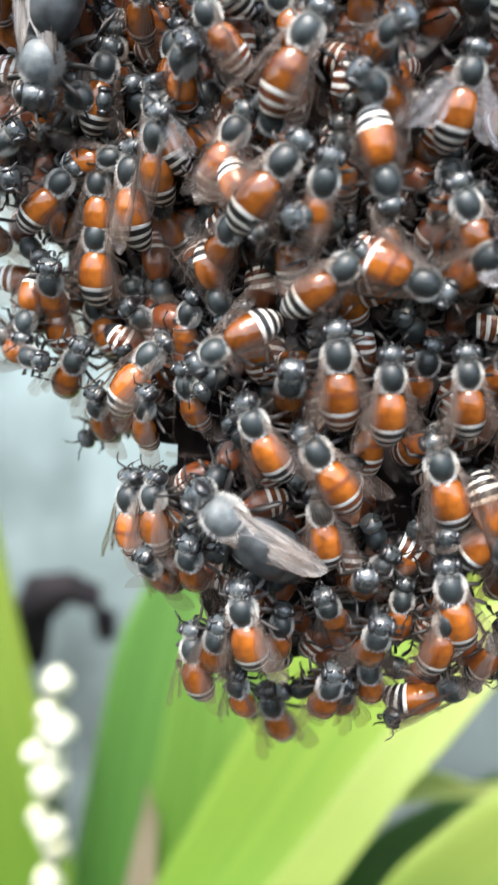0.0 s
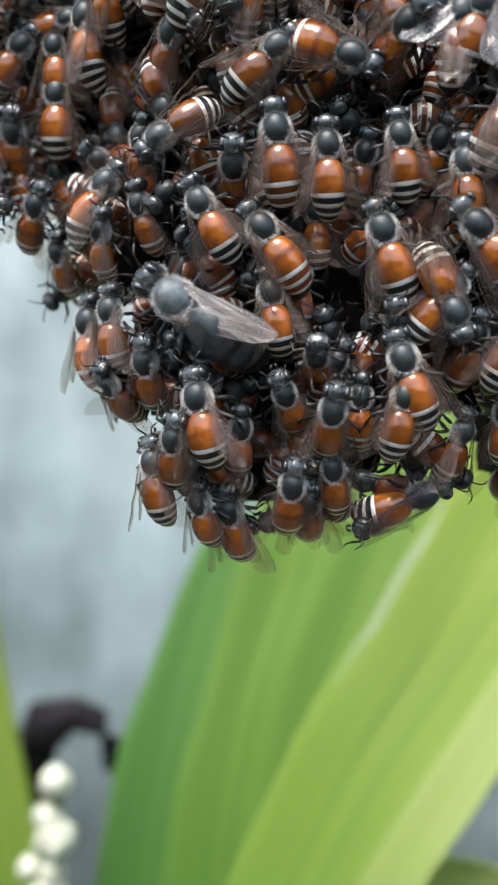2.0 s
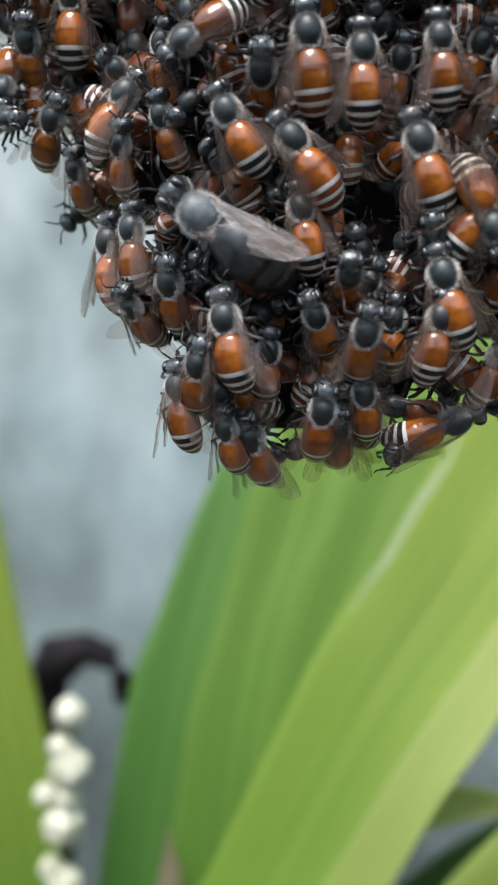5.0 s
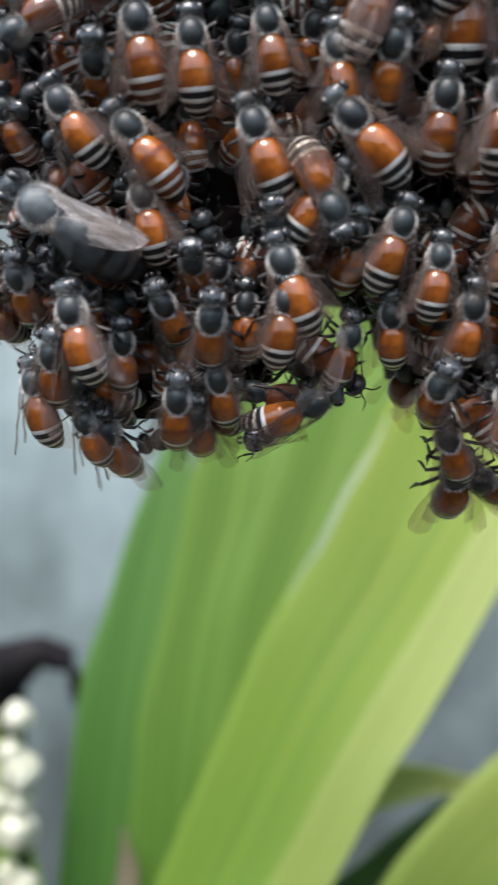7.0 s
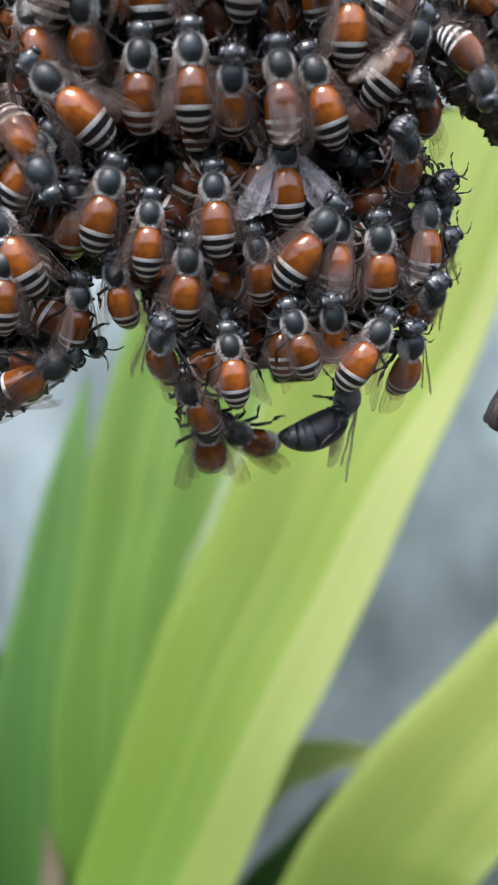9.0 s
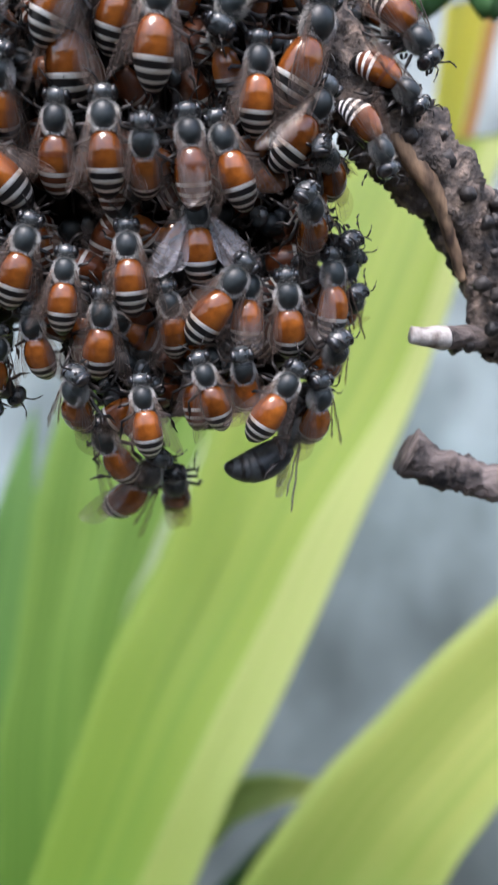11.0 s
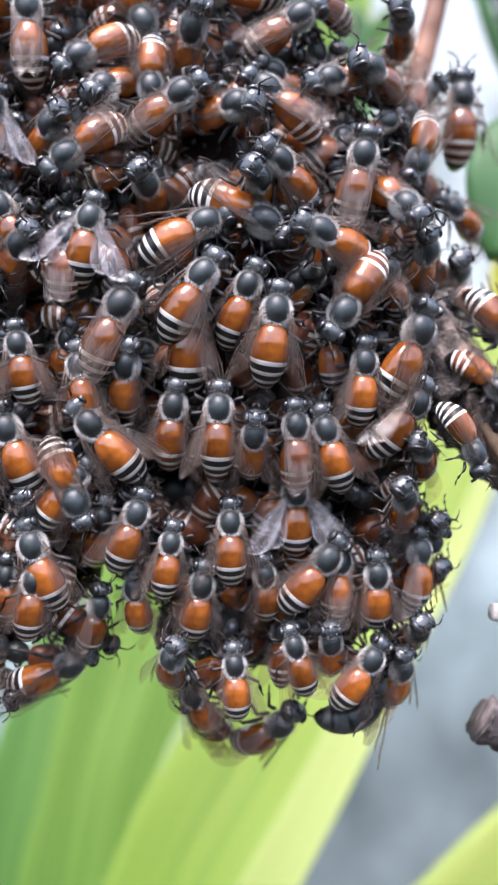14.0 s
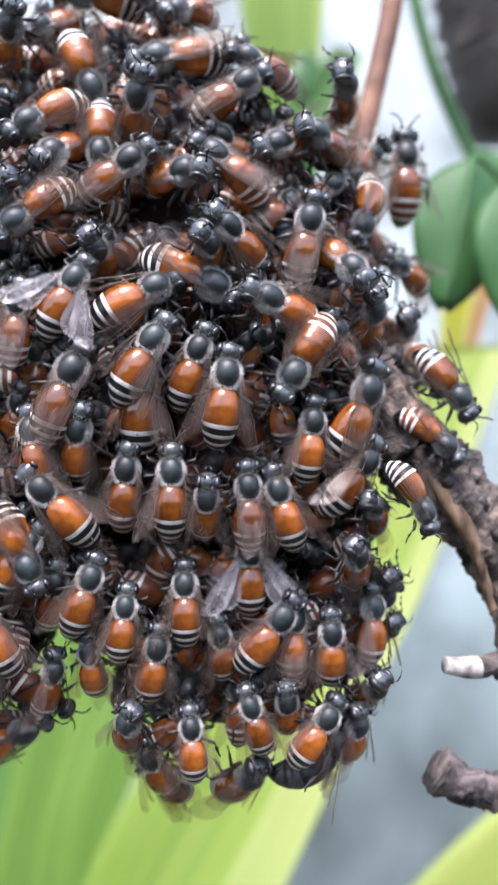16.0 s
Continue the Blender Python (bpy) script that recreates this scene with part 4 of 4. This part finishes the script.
blade(BLADE_DEEP, [(-55, 173, -293), (-49, 173, -235), (-45, 173, -201), (-43, 173, -175), (-37, 173, -130), (-33, 173, -105), (-26, 173, -86), (-19, 173, -65), (-10, 173, -43), (-1, 173, -24)],
      [(-32, 168, -290), (-26, 168, -231), (-23, 168, -197), (-21, 168, -171), (-17, 168, -136), (-13, 168, -114), (-10, 168, -92), (-4, 168, -64), (-1, 168, -42), (1, 168, -22)],
      "mid-green strap leaf arching behind the swarm")
blade(BLADE_FRESH, [(-34, 162, -287), (-29, 162, -228), (-25, 162, -194), (-22, 162, -168), (-18, 162, -133), (-16, 162, -111), (-10, 162, -90), (-4, 162, -62), (2, 162, -38), (27, 162, 25)],
      [(-3, 157, -284), (-1, 157, -224), (1, 157, -190), (2, 157, -164), (4, 157, -126), (8, 157, -103), (12, 157, -79), (20, 157, -57), (25, 157, -37), (49, 157, 24)],
      "fresh light-green strap leaf with a pale rim")
blade(BLADE_FRESH, [(-7, 153, -283), (-4, 153, -222), (-2, 153, -188), (0, 153, -162), (3, 153, -125), (6, 153, -102), (10, 153, -78), (17, 153, -56), (23, 153, -38), (46, 153, 23)],
      [(-4, 147, -278), (3, 147, -218), (6, 147, -183), (8, 147, -158), (12, 147, -122), (22, 147, -99), (32, 147, -78), (41, 147, -57), (49, 147, -39), (71, 147, 22)],
      "shaded green strap leaf between lighter ones")
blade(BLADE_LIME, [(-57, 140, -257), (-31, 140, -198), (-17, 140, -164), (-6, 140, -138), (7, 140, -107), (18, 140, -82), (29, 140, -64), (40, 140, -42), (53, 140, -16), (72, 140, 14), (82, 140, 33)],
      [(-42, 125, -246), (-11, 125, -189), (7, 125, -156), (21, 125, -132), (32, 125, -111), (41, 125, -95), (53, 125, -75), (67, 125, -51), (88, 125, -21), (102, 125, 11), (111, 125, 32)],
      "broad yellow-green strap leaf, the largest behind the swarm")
# Added strip: the bright reflection on the broad leaf's left edge, painted as a blade.
blade(BLADE_SHEEN, [(22, 118, -70), (25, 118, -63), (28, 118, -58), (31, 118, -52), (34, 118, -46), (37, 118, -41), (41, 118, -35), (44, 118, -29)],
      [(22, 118, -70), (26, 118, -63), (30, 118, -58), (33, 118, -52), (36, 118, -46), (39, 118, -41), (42, 118, -35), (44, 118, -29)],
      "added pale strip painting the sheen along the broad leaf's edge")
blade(DRY_SHEATH, [(-42, 158, -294), (-33, 158, -230), (-28, 158, -193), (-24, 158, -166), (-23, 158, -159), (-22, 158, -153), (-21, 158, -147), (-21, 158, -142)],
      [(-12, 158, -295), (-15, 158, -230), (-16, 158, -193), (-17, 158, -165), (-17, 158, -159), (-17, 158, -153), (-19, 158, -147), (-20, 158, -142)],
      "dry brownish leaf sheath between green leaves")
# The other half of the broad leaf; its brighter light is put into the colour.
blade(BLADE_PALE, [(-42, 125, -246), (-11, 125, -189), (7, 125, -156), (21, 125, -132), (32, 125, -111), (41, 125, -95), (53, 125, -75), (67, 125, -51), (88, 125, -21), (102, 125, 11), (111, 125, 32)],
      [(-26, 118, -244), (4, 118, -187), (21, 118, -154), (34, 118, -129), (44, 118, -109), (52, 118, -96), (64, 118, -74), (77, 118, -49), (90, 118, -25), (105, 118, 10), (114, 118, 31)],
      "half of a folded strap leaf, painted pale lime as its lit side")
blade(BLADE_LIME, [(-84, 225, -328), (-91, 225, -264), (-95, 225, -227), (-98, 225, -199), (-100, 225, -175), (-105, 225, -151), (-109, 225, -125), (-113, 225, -101), (-116, 225, -75), (-120, 225, -50)],
      [(-34, 225, -323), (-48, 225, -260), (-55, 225, -223), (-61, 225, -196), (-66, 225, -172), (-72, 225, -148), (-78, 225, -123), (-84, 225, -95), (-90, 225, -68), (-97, 225, -38)],
      "yellowish strap leaf at the edge of the clump")
blade(BLADE_WARM, [(-36, 120, -250), (1, 120, -196), (22, 120, -166), (38, 120, -143), (46, 120, -130), (55, 120, -119), (65, 120, -108), (78, 120, -97), (95, 120, -82), (115, 120, -67)],
      [(-1, 110, -245), (39, 110, -194), (61, 110, -165), (79, 110, -143), (82, 110, -138), (87, 110, -133), (91, 110, -127), (97, 110, -120), (104, 110, -112), (115, 110, -102)],
      "broad lime strap leaf rising from below")
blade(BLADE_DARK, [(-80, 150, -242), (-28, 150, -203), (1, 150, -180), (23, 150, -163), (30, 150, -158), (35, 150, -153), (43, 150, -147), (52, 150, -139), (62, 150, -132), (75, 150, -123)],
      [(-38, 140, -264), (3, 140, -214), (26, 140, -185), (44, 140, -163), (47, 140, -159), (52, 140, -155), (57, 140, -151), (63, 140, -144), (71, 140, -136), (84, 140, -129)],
      "strap leaf whose dark green has the shade of others painted in")
blade(BLADE_PALE, [(35, 135, -130), (39, 135, -120), (45, 135, -115), (51, 135, -114), (58, 135, -115), (65, 135, -117), (72, 135, -116)],
      [(37, 135, -132), (41, 135, -129), (44, 135, -126), (50, 135, -124), (57, 135, -122), (64, 135, -121), (72, 135, -119)],
      "narrow green leaf curving across behind the others")
blade(BLADE_LIME, [(66, 150, 79), (61, 150, 98), (58, 150, 114), (56, 150, 129), (55, 150, 139), (54, 150, 150)],
      [(73, 156, 79), (75, 156, 99), (78, 156, 114), (80, 156, 130), (82, 156, 140), (83, 156, 151)],
      "yellow-green strap leaf rising behind the branch")
blade(BLADE_DEEP, [(65, 140, 78), (67, 140, 88), (69, 140, 97), (73, 140, 105), (80, 140, 112)],
      [(74, 142, 78), (76, 142, 87), (79, 142, 96), (84, 142, 104), (87, 142, 111)],
      "mid-green strap leaf crossing behind the reddish stem")
blade(BLADE_YELLOW, [(90, 138, -12), (96, 138, 4), (100, 138, 20), (103, 138, 31), (104, 138, 43), (106, 138, 54), (108, 138, 66)],
      [(97, 141, -10), (103, 141, 10), (108, 141, 27), (111, 141, 36), (114, 141, 47), (117, 141, 57), (121, 141, 70)],
      "yellow strap leaf with a browned edge beside the branch")
blade(BLADE_BROWN, [(105, 134, 22), (106.4, 134, 26), (108.9, 134, 35), (112, 134, 46), (114.8, 134, 56), (118, 134, 68)],
      [(106, 134, 21), (107.7, 134, 25), (111.4, 134, 34), (114.8, 134, 44.6), (117.4, 134, 54.6), (121, 134, 67)],
      "dried orange-brown leaf edge beside the yellow leaf")


# ---- round leaves, stem and lump beyond the branch ----
def round_leaf(at, length, width, turn, tilt, label):
    """A leaf with a midrib, cupped, from its foot along +z of its own."""
    verts, faces = [], []
    n, m = 14, 8
    for i in range(n + 1):
        u = i / n
        w = width * math.sin(math.pi * (0.03 + 0.95 * u ** 0.85)) ** 0.75
        for k in range(m + 1):
            c = 2 * k / m - 1
            verts.append((c * w / 2, -0.10 * width * (1 - abs(c)) + 0.12 * length * (u - 0.5) ** 2 + 0.3 * math.sin(9 * u) * abs(c), u * length))
    for i in range(n):
        for k in range(m):
            o = i * (m + 1) + k
            faces.append((o, o + 1, o + m + 2, o + m + 1))
    ob = new("round_leaf", mesh_of("round_leaf", verts, faces, LEAF))
    ob.matrix_basis = pose(*(c * MM for c in at), tilt, turn, 0)
    sol = ob.modifiers.new("thickness", "SOLIDIFY")
    sol.thickness = 0.0003
    v, f = tube([(0, -0.10 * width - 0.1 + 0.12 * length * (u - 0.5) ** 2, u * length) for u in (0, 0.2, 0.4, 0.6, 0.8, 0.97)], [0.5, 0.45, 0.4, 0.3, 0.2, 0.1], 6)
    part("midrib", mesh_of("midrib", v, f, LEAF), ob)
    return tagged(ob, label, "leaf", "round leaves by the branch")


round_leaf((72.4, 34.0, 40.4), 21, 12.5, -165, 8, "green oval leaf hanging beside the branch")
round_leaf((77.6, 30.0, 36.8), 19, 11.5, -168, 8, "green oval leaf near the branch")
round_leaf((82.5, 60.0, 52.5), 13, 7, 140, 8, "young green leaf on a thin stalk")
round_leaf((67.9, 120.0, 100.3), 15, 7, -171, 8, "small green leaf behind the stem")
limb("stem", [(60.4, 22.0, 64.5), (59.0, 22.0, 54.3), (57.5, 22.0, 47.5), (55.5, 22.0, 39.9), (53.2, 22.0, 31.7), (51.5, 22.0, 25.7)], [1.3, 1.25, 1.25, 1.25, 1.25, 1.2], STEM, "reddish-brown upright stem above the branch", sides=10, rough=0.06, seed=3, category="stem")
limb("thin_stalk", [(82.5, 90.0, 104.0), (85.6, 90.0, 88.2), (88.2, 90.0, 79.1), (91.0, 90.0, 71.8), (94.8, 90.0, 62.7)], [1.2, 1.4, 1.5, 1.5, 1.2], LEAF, "thin green leaf stalk", sides=8, rough=0.05, seed=4, category="stem")
limb("grey_stump", [(137.0, 160.0, 190.5), (138.0, 160.0, 130.5), (142.0, 160.0, 102.5)], [19, 22, 18], GREY_LUMP, "blurred grey stump behind the leaves", sides=18, rough=0.2, seed=8, category="stump")


# ---- a browned leaf tip below the swarm ----
def build_dry_tip():
    x, y, z = -4.2, -3.0, -58.6
    verts, faces, tone = [], [], []
    n, m = 16, 8
    for i in range(n + 1):
        u = i / n
        for k in range(m):
            a = math.tau * k / m
            w = 0.05 + 2.3 * u ** 1.15
            verts.append((x + 0.5 * u * u + w * math.sin(a) - 1.2 * u, y + 0.25 * w * math.cos(a) + 1.5 * u, z - 11 * u))
    for i in range(n):
        for k in range(m):
            j = (k + 1) % m
            faces.append((i * m + k, (i + 1) * m + k, (i + 1) * m + j, i * m + j))
            tone.append(0 if i < 5 else 1)
    faces.append(tuple(range(m)))
    tone.append(0)
    faces.append(tuple(n * m + k for k in range(m))[::-1])
    tone.append(1)
    tagged(new("dry_leaf_tip", mesh_of("dry_leaf_tip", verts, faces, [GUM, DRY_TIP], tone)), "pointed browned leaf tip, black at its end", "leaf")


build_dry_tip()


# ---- white flower buds on a dark dry stalk ----
def build_buds():
    thing = tagged(new("flower_stalk"), "stalk of white round flower buds under a dark withered arch", "flower")

    def bud(at, r):
        bm = bmesh.new()
        bmesh.ops.create_icosphere(bm, subdivisions=3, radius=1.0)
        v = []
        for w in bm.verts:
            c = w.co
            k = 1 + 0.12 * math.cos(5 * math.atan2(c.y, c.x)) * (1 - abs(c.z)) + 0.22 * noise.noise(c * 1.7 + Vector(at))
            v.append((at[0] + r * k * c.x, at[1] + r * k * c.y, at[2] + r * 1.1 * k * c.z))
        f = [tuple(w.index for w in q.verts) for q in bm.faces]
        bm.free()
        part("bud", mesh_of("bud", v, f, BUD), thing)
    for x, z, r in ((-47.4, -110.7, 3.9), (-49.2, -120.3, 3.5), (-47.0, -125.4, 4.9), (-53.4, -133.7, 2.9), (-47.6, -134.5, 3.4), (-48.6, -142.3, 5.2), (-51.4, -154.0, 3.2), (-48.0, -158.1, 4.4), (-46.0, -163.5, 3.8), (-47.9, -175.3, 4.4)):
        bud((x, 157.0, z), r)
    v, f = tube([(-85.5, 270.0, -166.0), (-85.8, 270.0, -146.0), (-80.3, 270.0, -136.5), (-68.3, 270.0, -131.5), (-59.2, 270.0, -135.0), (-54.0, 270.0, -142.4), (-52.5, 270.0, -152.8)], [8, 10.5, 10.5, 6.5, 6, 5, 4], 12)
    part("withered_arch", mesh_of("withered_arch", v, f, DARK_STEM), thing, "dark withered petal arch")
    v, f = tube([(-48.0, 161.0, -108.8), (-48.5, 162.0, -130.2), (-48.6, 162.0, -160.0), (-47.4, 162.0, -205.0)], [2.0, 2.2, 2.4, 2.4], 8)
    part("stalk", mesh_of("stalk", v, f, BLADE_DARK), thing)


build_buds()


for model in UNUSED.values():
    for ob in (*model.children_recursive, model):
        bpy.data.objects.remove(ob)


def motions():
    walk(low_drone, [
        (0, bee_pose(42.1, -27.4, 18, 5, 0.8, 1, 75)),
        (9, bee_pose(42.1, -27.4, 18, 5, 0.8, 1, 75)),
        (12.3, bee_pose(45.9, -25.3, 14, 5, 0.8, 1, 75)),
        (12.5, bee_pose(45.8, -25.4, 14, 5, 0.8, 1, 75)),
        (13.5, bee_pose(45.5, -25.2, 16, 5, 0.8, 1, 75)),
        (14.5, bee_pose(45.2, -24.9, 16, 5, 0.8, 1, 75)),
        (16, bee_pose(45.0, -24.6, 14, 5, 0.8, 1, 75)),
    ])
    walk(hanging_bee, [
        (0, bee_pose(31.3, -28.4, -1, 38, 0.5, 1, 0)),
        (9, bee_pose(31.3, -28.4, -1, 38, 0.5, 1, 0)),
        (12.3, bee_pose(33.9, -28.3, 55, 10, 0.5, 1, 0)),
        (12.5, bee_pose(34.9, -28.0, 53, 9, 0.5, 1, 0)),
        (13.5, bee_pose(35.9, -28.3, 48, 24, 0.5, 1, 0)),
        (14.5, bee_pose(36.9, -27.8, 40, 36, 0.5, 1, 0)),
        (16, bee_pose(37.6, -26.8, 32, 48, 0.5, 1, 0)),
    ])
    walk(turning_bee, [
        (0, bee_pose(35.0, -28.4, -55, 37, 2.0, 1, 0)),
        (9, bee_pose(35.0, -28.4, -55, 37, 2.0, 1, 0)),
        (12.3, bee_pose(36.2, -30.5, 43, 48, 2.0, 1, 0)),
        (12.5, bee_pose(36.3, -30.6, 44, 47, 2.0, 1, 0)),
        (13.5, bee_pose(31.7, -27.3, -27, 49, 2.0, 1, 0)),
        (14.5, bee_pose(31.5, -27.1, -28, 39, 2.0, 1, 0)),
        (16, bee_pose(31.7, -27.0, -29, 36, 2.0, 1, 0)),
    ])
    walk(crawling_bee, [
        (0, bee_pose(6.3, -28.9, -21, 16, 0.0, 1, 0)),
        (1.5, bee_pose(5.3, -25.3, -11, 26, 0.0, 1, 0)),
        (2.5, bee_pose(5.0, -23.8, -14, 17, 0.0, 1, 0)),
        (3.5, bee_pose(4.7, -23.3, -16, 8, 0.0, 1, 0)),
        (4, bee_pose(5.0, -24.1, -16, 21, 0.0, 1, 0)),
        (7, bee_pose(4.4, -24.5, -17, 31, 0.0, 1, 0)),
        (16, bee_pose(4.4, -24.5, -17, 31, 0.0, 1, 0)),
    ])
    walk(walking_bee, [
        (0, bee_pose(21.1, 12.6, 20, 0, -0.5, 1, 0)),
        (13, bee_pose(21.1, 12.6, 20, 0, -0.5, 1, 0)),
        (13.5, bee_pose(21.2, 13.7, 26, 0, -0.5, 1, 0)),
        (14, bee_pose(21.7, 13.2, 14, 0, -0.5, 1, 0)),
        (14.5, bee_pose(22.2, 14.0, 13, 0, -0.5, 1, 0)),
        (15, bee_pose(22.3, 14.2, 12, 0, -0.5, 1, 0)),
        (15.5, bee_pose(23.5, 14.6, 38, 0, -0.5, 1, 0)),
        (16, bee_pose(23.9, 13.8, 32, 0, -0.5, 1, 0)),
    ])
    for k, restless in enumerate(SWARM[5:-5:11]):
        # small shifts of bees that shuffle on the spot
        base = restless.matrix_basis.copy()
        at, turn, size = base.decompose()
        swing = random.Random(k)
        rows = []
        t = 0.0
        while t < 16.01:
            turned = turn @ Euler((0, 0, radians(swing.uniform(-3.5, 3.5)))).to_quaternion()
            rows.append((t, Matrix.LocRotScale(at + Vector([swing.uniform(-0.00016, 0.00016) for _ in range(3)]), turned, None)))
            t += 1.0
        walk(restless, rows)


motions()
